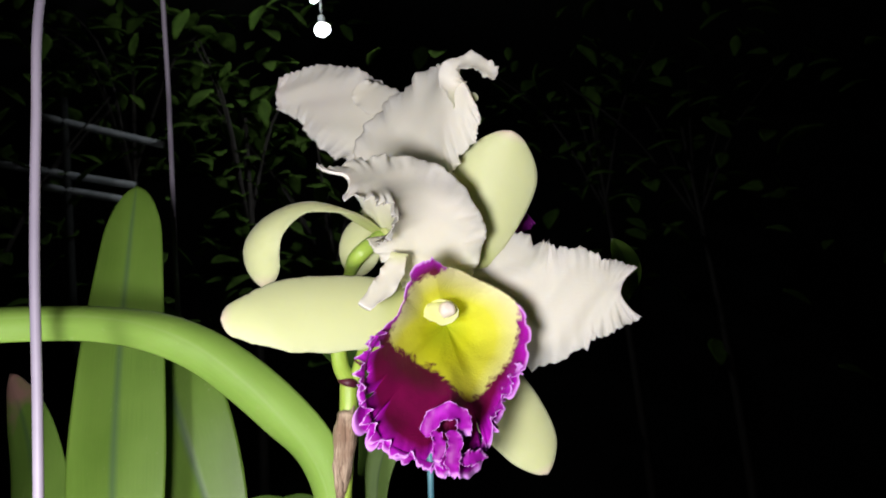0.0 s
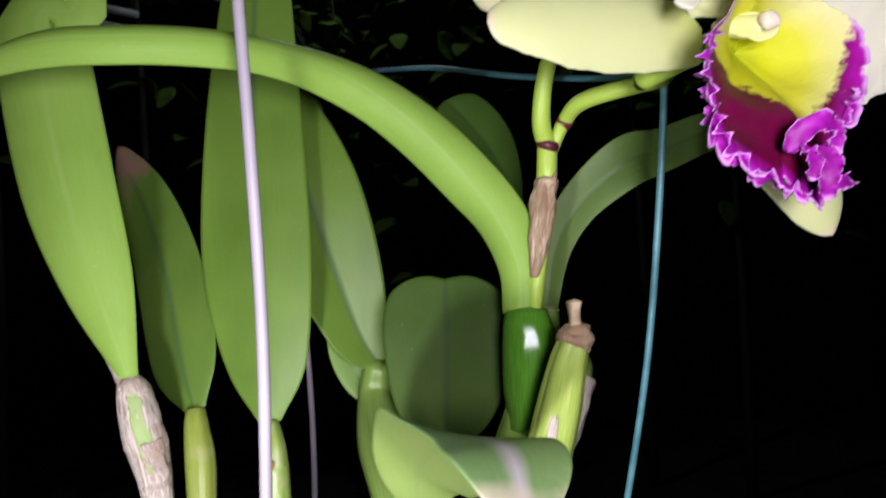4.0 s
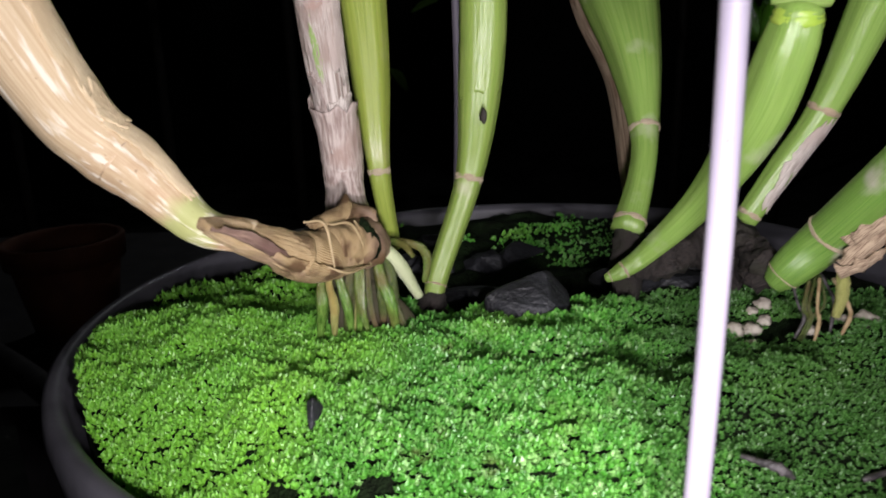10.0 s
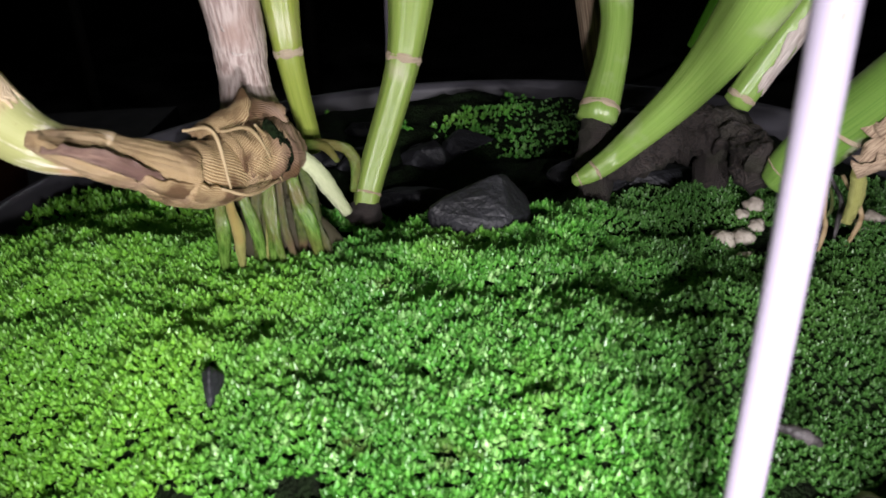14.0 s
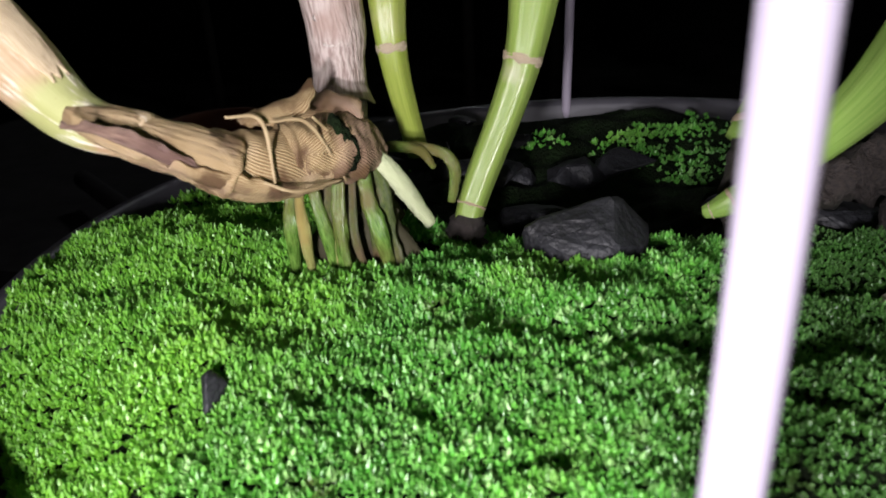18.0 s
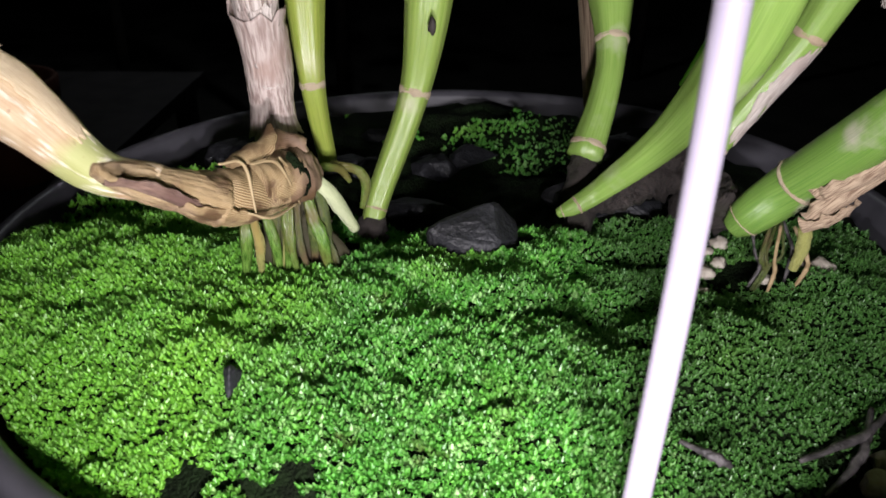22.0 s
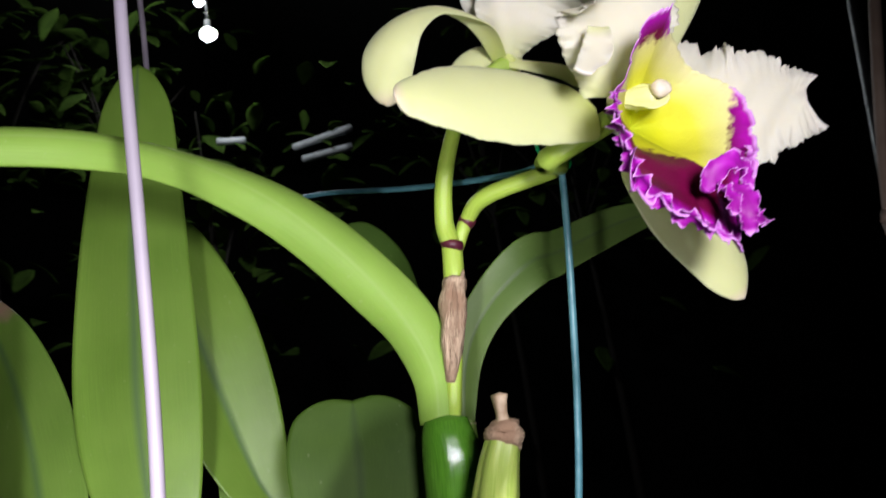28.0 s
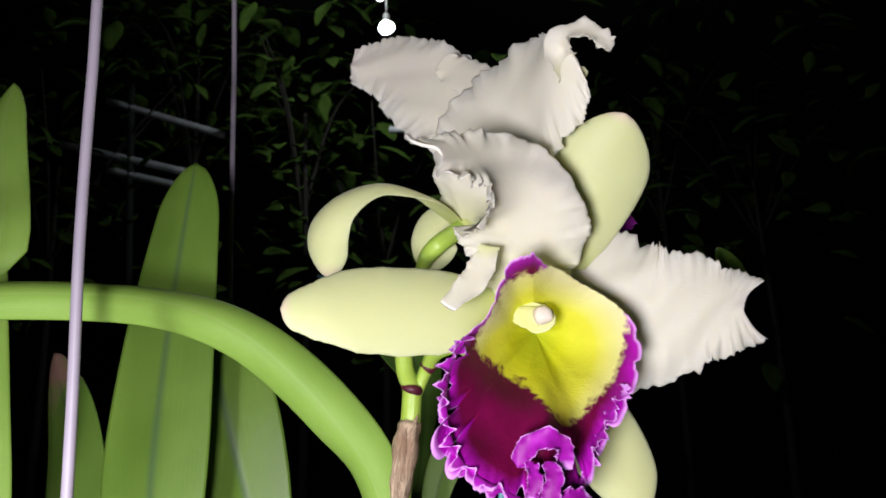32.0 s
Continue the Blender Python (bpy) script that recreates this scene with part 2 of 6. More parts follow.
def frill_material():
    """Bright purple, with a thin pale lilac line along all margins."""
    m, t, bs = material("bright_purple_frill")
    sep = t.nodes.new("ShaderNodeSeparateXYZ")
    t.links.new(t.nodes.new("ShaderNodeTexCoord").outputs["UV"], sep.inputs[0])
    side = maths(t, "MULTIPLY", maths(t, "ABSOLUTE", maths(t, "SUBTRACT", sep.outputs[0], 0.5)), 2.0)
    col = ramp(t, noise_fac(t, 160, 3), [(0.35, (0.20, 0.002, 0.20)), (0.65, (0.33, 0.008, 0.36))])
    col = mixc(t, ramp(t, maths(t, "MAXIMUM", side, sep.outputs[1]), [(0.88, (0, 0, 0)), (0.96, (1, 1, 1))]), col, (0.58, 0.26, 0.68))
    t.links.new(col, bs.inputs["Base Color"])
    bs.inputs["Roughness"].default_value = 0.55
    bs.inputs["Specular IOR Level"].default_value = 0.3
    bump(t, bs, noise_fac(t, 500, 3), 0.25, 0.0006)
    return m


FRILLM = frill_material()
COLUMN = plain("cream_column", (0.60, 0.63, 0.26), (0.68, 0.69, 0.40), 120, 0.4, 0.2)
ANTHER = plain("white_anther", (0.62, 0.54, 0.44), (0.70, 0.64, 0.54), 300, 0.5, 0.3)
RAILM = plain("galvanised_pipe", (0.30, 0.31, 0.32), (0.42, 0.43, 0.44), 60, 0.4, 0.2, 0.0004, 0.8)
BULB = stem_material("green_pseudobulb", (0.150, 0.260, 0.050), (0.225, 0.345, 0.082), (0.32, 0.38, 0.20), 0.23)
BULB_SLIM = stem_material("yellowish_green_pseudobulb", (0.165, 0.255, 0.045), (0.245, 0.335, 0.080), (0.34, 0.36, 0.19))
BULB_OLIVE = stem_material("olive_pseudobulb", (0.180, 0.240, 0.035), (0.275, 0.330, 0.065), (0.30, 0.33, 0.11))
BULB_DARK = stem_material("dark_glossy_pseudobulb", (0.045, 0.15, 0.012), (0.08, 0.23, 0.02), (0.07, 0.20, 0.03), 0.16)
BULB_YELLOW = stem_material("yellow_green_pseudobulb", (0.21, 0.33, 0.045), (0.35, 0.44, 0.105), (0.40, 0.38, 0.28), 0.28, 0.56)
BULB_LOW = stem_material("grey_green_stem", (0.10, 0.215, 0.035), (0.18, 0.31, 0.065), (0.42, 0.40, 0.31), 0.35, 0.56)


def dry_material(name, a, b, c, stretch=(10.0, 0.6, 1), rough=0.7, dist=0.0012):
    """Dry fibrous plant skin: long streaks, blotches and ridges."""
    m, t, bs = material(name)
    streak = noise_fac(t, 12, 5, "UV", stretch)
    col = ramp(t, streak, [(0.38, a), (0.58, b)])
    col = mixc(t, ramp(t, noise_fac(t, 70, 5), [(0.52, (0, 0, 0)), (0.66, (1, 1, 1))]), col, c)
    t.links.new(col, bs.inputs["Base Color"])
    bs.inputs["Roughness"].default_value = rough
    bump(t, bs, maths(t, "ADD", maths(t, "MULTIPLY", streak, 1.5), maths(t, "MULTIPLY", noise_fac(t, 380, 4), 0.6)), 0.55, dist)
    return m


def cane_material():
    """Dry cane: tan with brown tints, pale peeling streaks and a green patch near its foot."""
    m, t, bs = material("tan_dry_cane")
    streak = noise_fac(t, 12, 5, "UV", (4.0, 0.5, 1))
    col = ramp(t, streak, [(0.34, (0.46, 0.335, 0.20)), (0.64, (0.57, 0.45, 0.29))])
    col = mixc(t, ramp(t, noise_fac(t, 40, 5), [(0.46, (0, 0, 0)), (0.62, (1, 1, 1))]), col, (0.33, 0.185, 0.09))
    sep = t.nodes.new("ShaderNodeSeparateXYZ")
    t.links.new(t.nodes.new("ShaderNodeTexCoord").outputs["UV"], sep.inputs[0])
    patch = maths(t, "ADD", sep.outputs[1], maths(t, "MULTIPLY", maths(t, "SUBTRACT", noise_fac(t, 120, 3), 0.5), 0.10))
    col = mixc(t, ramp(t, patch, [(0.07, (0, 0, 0)), (0.11, (0.8, 0.8, 0.8)), (0.19, (0.75, 0.75, 0.75)), (0.23, (0, 0, 0))]), col, (0.36, 0.42, 0.15))
    flake = noise_fac(t, 16, 4, "UV", (0.9, 0.8, 1))
    peel = ramp(t, flake, [(0.54, (0, 0, 0)), (0.66, (1, 1, 1))])
    col = mixc(t, maths(t, "MULTIPLY", peel, 0.8), col, (0.78, 0.72, 0.60))
    specks = ramp(t, noise_fac(t, 700, 2), [(0.70, (0, 0, 0)), (0.78, (1, 1, 1))])
    col = mixc(t, maths(t, "MULTIPLY", specks, 0.5), col, (0.16, 0.08, 0.04))
    t.links.new(col, bs.inputs["Base Color"])
    bs.inputs["Roughness"].default_value = 0.66
    bump(t, bs, maths(t, "ADD", maths(t, "ADD", streak, peel), maths(t, "MULTIPLY", noise_fac(t, 380, 4), 0.5)), 0.25, 0.0005)
    return m


CANE = cane_material()
PEEL_PALE = dry_material("pale_peeling_skin", (0.56, 0.42, 0.25), (0.70, 0.58, 0.39), (0.62, 0.47, 0.29), (5.0, 0.6, 1), 0.7, 0.0006)
PEEL_TAN = dry_material("tan_peeling_skin", (0.50, 0.34, 0.17), (0.62, 0.47, 0.27), (0.55, 0.33, 0.17), (4.0, 0.6, 1), 0.7, 0.0006)
SHEATH_PINK = dry_material("pinkish_grey_sheath", (0.27, 0.20, 0.175), (0.48, 0.40, 0.36), (0.34, 0.24, 0.20), (2.4, 0.5, 1), 0.7, 0.0008)
BULB_BRIGHT = stem_material("fresh_green_skin", (0.20, 0.31, 0.085), (0.28, 0.39, 0.13), (0.38, 0.39, 0.25), 0.4)
SHEATH = dry_material("grey_papery_sheath", (0.33, 0.27, 0.235), (0.62, 0.56, 0.51), (0.44, 0.36, 0.32), (2.6, 0.4, 1), 0.7, 0.0009)
CANE_GREY = dry_material("grey_sheath_over_green", (0.24, 0.18, 0.15), (0.56, 0.50, 0.455), (0.34, 0.265, 0.225), (2.2, 0.45, 1), 0.7, 0.0009)
DARK_HUSK = dry_material("dark_brown_rhizome", (0.007, 0.005, 0.0045), (0.030, 0.022, 0.018), (0.018, 0.018, 0.009), (3.0, 5.0, 1), 0.75, 0.0016)
LEAF_YELLOW = plain("yellow_green_joint", (0.28, 0.42, 0.05), (0.36, 0.47, 0.08), 120, 0.4, 0.2)
FLAKE = plain("pale_flake", (0.34, 0.24, 0.15), (0.60, 0.48, 0.34), 200, 0.5)
FIBRE = plain("pale_fibre", (0.28, 0.20, 0.10), (0.42, 0.32, 0.18), 300, 0.7)


def ribbed_material(name, turn, across, along, dark, ribs=15.0):
    """Dry scale with fine raised ribs and dark stains."""
    m, t, bs = material(name)
    w = node(t, "ShaderNodeTexWave", Scale=ribs, Distortion=0.9, Detail=2.0)
    w.inputs["Detail Scale"].default_value = 1.2
    mp = t.nodes.new("ShaderNodeMapping")
    mp.inputs["Scale"].default_value = (across, along, 1)
    mp.inputs["Rotation"].default_value = (0, 0, turn)
    t.links.new(t.nodes.new("ShaderNodeTexCoord").outputs["UV"], mp.inputs["Vector"])
    t.links.new(mp.outputs[0], w.inputs["Vector"])
    col = ramp(t, w.outputs[1], [(0.45, (0.24, 0.150, 0.066)), (0.88, (0.54, 0.42, 0.235))])
    col = mixc(t, ramp(t, noise_fac(t, 110, 6), [(dark - 0.04, (0, 0, 0)), (dark + 0.05, (0.9, 0.9, 0.9))]), col, (0.095, 0.048, 0.022))
    col = mixc(t, ramp(t, noise_fac(t, 200, 5), [(0.58, (0, 0, 0)), (0.70, (0.75, 0.75, 0.75))]), col, (0.13, 0.07, 0.04))
    col = mixc(t, ramp(t, noise_fac(t, 45, 4), [(0.60, (0, 0, 0)), (0.74, (1, 1, 1))]), col, (0.40, 0.27, 0.19))
    t.links.new(col, bs.inputs["Base Color"])
    bs.inputs["Roughness"].default_value = 0.6
    bump(t, bs, maths(t, "ADD", w.outputs[1], maths(t, "MULTIPLY", noise_fac(t, 300, 5), 1.2)), 0.5, 0.0004)
    return m


RIBBED = ribbed_material("tan_ribbed_scale", 0.08, 1.0, 0.12, 0.57)
RIBBED_SLANT = ribbed_material("tan_scale_with_slanting_ribs", 0.8, 1.0, 0.7, 0.59)
RIBBED_SCALE = ribbed_material("tan_torn_scale", 0.05, 1.0, 0.10, 0.47, 5.0)
RIBBED_DARK = ribbed_material("dark_brown_scale_with_pale_ribs", -0.7, 1.0, 0.8, 0.42)
SCALE_TIP = dry_material("purple_brown_scale", (0.11, 0.062, 0.050), (0.32, 0.21, 0.155), (0.15, 0.085, 0.068), (2.2, 0.5, 1), 0.6, 0.0010)
RINGM = dry_material("pale_node_ring", (0.34, 0.27, 0.17), (0.55, 0.46, 0.33), (0.42, 0.31, 0.21))
SPIKE_SHEATH = dry_material("pinkish_tan_sheath", (0.20, 0.125, 0.08), (0.55, 0.42, 0.29), (0.30, 0.19, 0.12), (2.5, 0.5, 1), 0.75, 0.0014)
PEDICEL = stem_material("bright_green_pedicel", (0.30, 0.45, 0.05), (0.40, 0.56, 0.09), (0.36, 0.52, 0.10), 0.3)
PURPLE_RING = plain("purple_ring", (0.06, 0.006, 0.02), (0.11, 0.015, 0.03), 200, 0.45)
ROOT_PALE = dry_material("pale_green_root", (0.45, 0.52, 0.26), (0.66, 0.70, 0.45), (0.55, 0.58, 0.36))
ROOT_PALE2 = dry_material("yellowish_root", (0.26, 0.27, 0.06), (0.42, 0.42, 0.14), (0.36, 0.26, 0.08))
ROOT_GREEN = dry_material("olive_root", (0.040, 0.10, 0.012), (0.16, 0.30, 0.055), (0.13, 0.12, 0.035), (3.0, 0.8, 1), 0.26, 0.0004)
ROOT_MASSM = dry_material("dark_root_mass", (0.010, 0.008, 0.004), (0.050, 0.045, 0.018), (0.03, 0.018, 0.009), (6.0, 1.0, 1), 0.85, 0.0014)
ROOT_DARK = dry_material("dark_olive_root", (0.03, 0.05, 0.012), (0.10, 0.13, 0.03), (0.12, 0.08, 0.04), (3.0, 1.5, 1), 0.5, 0.0006)
WIRE = plain("white_coated_wire", (0.29, 0.262, 0.325), (0.345, 0.31, 0.375), 35, 0.5, 0.12, 0.0003)
TEAL = plain("teal_coated_wire", (0.05, 0.16, 0.20), (0.09, 0.24, 0.28), 120, 0.35, 0.2, 0.0003)
TIE = plain("green_twist_tie", (0.0, 0.30, 0.10), (0.01, 0.45, 0.17), 300, 0.35)
POT = plain("black_plastic", (0.040, 0.040, 0.045), (0.080, 0.079, 0.088), 45, 0.36, 0.25, 0.0004)
SOIL = plain("dark_potting_mix", (0.005, 0.008, 0.003), (0.010, 0.022, 0.006), 220, 0.85, 0.9, 0.003)
CHARCOAL = plain("charcoal", (0.006, 0.006, 0.0075), (0.018, 0.019, 0.023), 90, 0.6, 0.9, 0.0008)
PERLITE = plain("pale_perlite", (0.22, 0.19, 0.15), (0.42, 0.38, 0.32), 300, 0.75, 0.5, 0.0006)
TWIG = plain("dark_root_fibre", (0.02, 0.018, 0.018), (0.10, 0.09, 0.09), 300, 0.5, 0.6, 0.0006)
STAIN = plain("brown_stain", (0.36, 0.27, 0.22), (0.46, 0.38, 0.34), 500, 0.6)
SCAR = plain("orange_brown_scar", (0.30, 0.12, 0.04), (0.45, 0.22, 0.09), 400, 0.7)


# ---- mesh helpers ----
ORIGIN = {}


def thing(name, at, label, category, group="", kind=""):
    ob = new(name)
    ob.empty_display_size = 0.01
    ob.location = at
    ORIGIN[ob] = Vector(at)
    return tagged(ob, label, category, group, kind)


def part(name, data, mat, parent=None, label="", smooth=True):
    """data: vertices in the world, faces, and (optional) a uv for each vertex."""
    verts, faces, uvs = data if len(data) == 3 else (*data, None)
    o = ORIGIN[parent] if parent else Vector(np.mean(np.array(verts), axis=0))
    me = bpy.data.meshes.new(name)
    me.from_pydata([tuple(np.array(v) - np.array(o)) for v in verts], [], faces)
    if uvs is not None:
        layer = me.uv_layers.new(name="map")
        idx = np.empty(len(me.loops), dtype=np.int32)
        me.loops.foreach_get("vertex_index", idx)
        layer.data.foreach_set("uv", np.array(uvs, dtype=np.float32)[idx].ravel())
    if smooth:
        me.polygons.foreach_set("use_smooth", np.ones(len(me.polygons), dtype=bool))
    me.materials.append(mat)
    me.update()
    ob = new(name, me)
    if parent:
        ob.parent = parent
        ORIGIN[ob] = o
    else:
        ob.location = o
        ORIGIN[ob] = o
    if label:
        tagged(ob, label)
    return ob


def spline(pts, s):
    """Catmull-Rom through pts, at s in 0 .. 1 (array)."""
    p = np.array(pts, dtype=float)
    if p.ndim == 1:
        p = p[:, None]
    n = len(p) - 1
    q = np.vstack([2 * p[0] - p[1], p, 2 * p[-1] - p[-2]])
    x = np.clip(np.asarray(s) * n, 0, n - 1e-9)
    i = x.astype(int)
    f = (x - i)[:, None]
    a, b, c, d = q[i], q[i + 1], q[i + 2], q[i + 3]
    return 0.5 * (2 * b + (c - a) * f + (2 * a - 5 * b + 4 * c - d) * f ** 2 + (3 * b - a - 3 * c + d) * f ** 3)


def unit(v):
    return v / np.maximum(np.linalg.norm(v, axis=-1, keepdims=True), 1e-9)


def wob(x, seed=0.0):
    return np.array([noise.noise((float(v), seed * 3.7 + 0.31, seed)) for v in np.ravel(x)]).reshape(np.shape(x))


def ribbon(mid, hw, face, nu=12, nv=30, cup=0.0, fold=0.0, ruf=0.0, rn=6, th=0.0012, seed=0.0, jag=0.0, ends=(0.0, 0.12), waves=0.0, horn=0.0, crimp=0.0):
    """A leaf or petal: a strip along mid with half widths hw, that faces `face`; cupped, folded, ruffled at its margins."""
    s = 0.5 - 0.5 * np.cos(np.pi * np.arange(nv + 1) / nv)
    s = 0.5 * s + 0.5 * np.arange(nv + 1) / nv
    m = spline(mid, s)
    h = np.maximum(spline(hw, s)[:, 0], 0.0004)
    if ends[0]:
        h = h * np.sqrt(np.clip(1 - (1 - np.minimum(s / ends[0], 1)) ** 2, 0.004, 1))
    if ends[1]:
        h = h * np.sqrt(np.clip(1 - (1 - np.minimum((1 - s) / ends[1], 1)) ** 2, 0.004, 1))
    t = unit(np.gradient(m, axis=0))
    fc = spline(face, s) if np.ndim(face) == 2 else np.tile(np.array(face, float), (nv + 1, 1))
    n = unit(fc - t * (fc * t).sum(1)[:, None])
    b = np.cross(t, n)
    u = np.linspace(-1, 1, 2 * nu + 1)
    u = np.sign(u) * np.abs(u) ** 0.8
    S, U = np.meshgrid(s, u, indexing="ij")
    side = np.where(U > 0, 1.0, -1.0)
    phase = 2 * np.pi * rn * S + side * 1.1 + 2.5 * wob(S[:, :1] * 5 + 9, seed) + 0.8 * U
    edge = np.abs(U) ** 3.4
    up = cup * h[:, None] * U ** 2 + fold * h[:, None] * np.abs(U)
    if ruf:
        amp = 0.65 + 0.8 * wob(S * 7 + side * 4, seed + 2)
        up = up + ruf * edge * np.sin(phase) * amp + 0.35 * ruf * edge * np.sin(phase * 2.3 + 1)
    if crimp:
        up = up + crimp * (np.abs(U) ** 5 * (np.sin(phase * 4.7 + 3 * wob(S * 40.3, seed + 3)) + 0.25 * np.sin(phase * 8.3)) + 0.55 * np.abs(U) ** 2.2 * np.sin(phase * 2.6 + 4 * wob(S * 11.3 + side, seed + 9)) * np.clip(0.5 + 1.5 * wob(S * 5.7 + side * 2.2, seed + 10), 0, 1))
    if waves:
        up = up + waves * wob(np.stack([S * 3.0 + U * 0.9], -1)[..., 0] * 2, seed + 5)
    wd = h[:, None] * U
    if jag:
        wd = wd * (1 + jag * edge * (wob(S * 9 + side * 3, seed + 7) + 0.7 * wob(S * 31 + side * 5, seed + 8) - 0.5 * np.abs(np.sin(phase * 2.1))))
    P = m[:, None, :] + b[:, None, :] * wd[..., None] + n[:, None, :] * up[..., None]
    if horn:
        P = P + t[:, None, :] * (horn * h[:, None] * (np.abs(U) ** 1.5 - 0.35) * np.clip((S - 0.75) / 0.25, 0, 1) ** 2)[..., None]
    half = (th / 2 * (1 - 0.7 * np.abs(U) ** 3))[..., None] * n[:, None, :]
    A, B = (P + half).reshape(-1, 3), (P - half).reshape(-1, 3)
    w, k = 2 * nu + 1, (nv + 1) * (2 * nu + 1)
    f = []
    for i in range(nv):
        for j in range(2 * nu):
            a = i * w + j
            f.append((a, a + 1, a + w + 1, a + w))
            f.append((k + a, k + a + w, k + a + w + 1, k + a + 1))
    loop = [i * w for i in range(nv + 1)] + [nv * w + j for j in range(1, w)] + [i * w + w - 1 for i in range(nv - 1, -1, -1)] + [j for j in range(w - 2, 0, -1)]
    for a, c in zip(loop, loop[1:] + loop[:1]):
        f.append((a, c, k + c, k + a))
    uv = np.stack([U * 0.5 + 0.5, S], -1).reshape(-1, 2)
    return np.vstack([A, B]), f, np.vstack([uv, uv])


def tube(pts, rad, seg=18, n=28, groove=0.0, ng=7, rough=0.0, seed=0.0, squash=1.0):
    s = np.arange(n + 1) / n
    m, r = spline(pts, s), np.maximum(spline(rad, s)[:, 0], 0.0002)
    t = unit(np.gradient(m, axis=0))
    ref = np.array([0.0, -1.0, 0.0]) if abs(t[:, 1]).mean() < 0.85 else np.array([1.0, 0, 0])
    a = unit(ref - t * (t @ ref)[:, None])
    b = np.cross(t, a)
    th = np.arange(seg) * 2 * np.pi / seg
    TH, S = np.meshgrid(th, s)
    R = r[:, None] * (1 + groove * (np.abs(np.sin(ng * TH / 2)) - 0.6))
    if rough:
        R = R * (1 + rough * np.array([[noise.noise((math.cos(q) * 1.6, math.sin(q) * 1.6 + seed * 5, z * 9)) for q in th] for z in s]))
        R = R * (1 + 0.5 * rough * np.array([[noise.noise((math.cos(q) * 5, math.sin(q) * 5 + seed * 5, z * 30)) for q in th] for z in s]))
    P = m[:, None] + a[:, None] * (R * np.cos(TH))[..., None] + b[:, None] * (R * np.sin(TH) * squash)[..., None]
    V = [tuple(v) for v in P.reshape(-1, 3)] + [tuple(m[0] - t[0] * r[0] * 0.35), tuple(m[-1] + t[-1] * r[-1] * 0.35)]
    f = []
    for i in range(n):
        for j in range(seg):
            k = (j + 1) % seg
            f.append((i * seg + j, i * seg + k, (i + 1) * seg + k, (i + 1) * seg + j))
    e = (n + 1) * seg
    for j in range(seg):
        k = (j + 1) % seg
        f += [(e, k, j), (e + 1, n * seg + j, n * seg + k)]
    uv = [(abs(2 * j / seg - 1), i / n) for i in range(n + 1) for j in range(seg)] + [(0.5, 0), (0.5, 1)]
    return np.array(V), f, uv


def lump(at, size, seed=0.0, rough=0.35, sub=3, facet=0.0):
    bm = bmesh.new()
    bmesh.ops.create_icosphere(bm, subdivisions=sub, radius=1)
    v = []
    for p in bm.verts:
        c = p.co.normalized()
        k = 1 + rough * noise.noise(c * 1.3 + Vector((seed, 0, 0))) + rough * 0.4 * noise.noise(c * 3.7 + Vector((0, seed, 0)))
        if facet:
            k = min(k, 0.92 / max(0.4, max(c.dot(Vector(d).normalized()) for d in ((1, 0.3, 0.4), (-1, 0.2, 0.6), (0.2, -1, 0.5), (0.1, 0.5, 1), (-0.5, -0.6, 0.9)))) * 1.02)
        v.append((at[0] + c.x * k * size[0], at[1] + c.y * k * size[1], at[2] + c.z * k * size[2]))
    f = [tuple(q.index for q in p.verts) for p in bm.faces]
    bm.free()
    return np.array(v), f


def slab(at, size, seed, n=18, peaks=()):
    """An angular broken lump: the hull of scattered points, its edges slightly worn."""
    rnd = random.Random(seed)
    bm = bmesh.new()
    for k in range(n):
        v = Vector((rnd.gauss(0, 1), rnd.gauss(0, 1), rnd.gauss(0, 1))).normalized() * rnd.uniform(0.82, 1.05)
        bm.verts.new((at[0] + v.x * size[0], at[1] + v.y * size[1], at[2] + v.z * size[2]))
    for p in peaks:
        bm.verts.new(p)
    bmesh.ops.convex_hull(bm, input=bm.verts)
    bmesh.ops.delete(bm, geom=[v for v in bm.verts if not v.link_faces], context="VERTS")
    bmesh.ops.bevel(bm, geom=list(bm.edges), offset=min(size) * 0.07, segments=1, affect="EDGES")
    bmesh.ops.triangulate(bm, faces=bm.faces)
    bmesh.ops.subdivide_edges(bm, edges=bm.edges, cuts=1)
    bm.verts.index_update()
    m = min(size)
    V = [tuple(v.co + Vector((noise.noise(v.co * 400), noise.noise(v.co * 400 + Vector((7, 0, 0))), noise.noise(v.co * 400 + Vector((0, 7, 0))))) * m * 0.06) for v in bm.verts]
    F = [tuple(v.index for v in f.verts) for f in bm.faces]
    bm.free()
    return np.array(V), F


def ring_at(pts, rad, s, w, swell):
    """A collar round a tube at s, of half length w (in s)."""
    q = np.array([s - w, s - w / 2, s, s + w / 2, s + w])
    return tube(spline(pts, q), spline(rad, q)[:, 0] * np.array([1.0, 1 + swell, 1 + swell * 1.2, 1 + swell, 1.0]), 18, 8, rough=0.06)


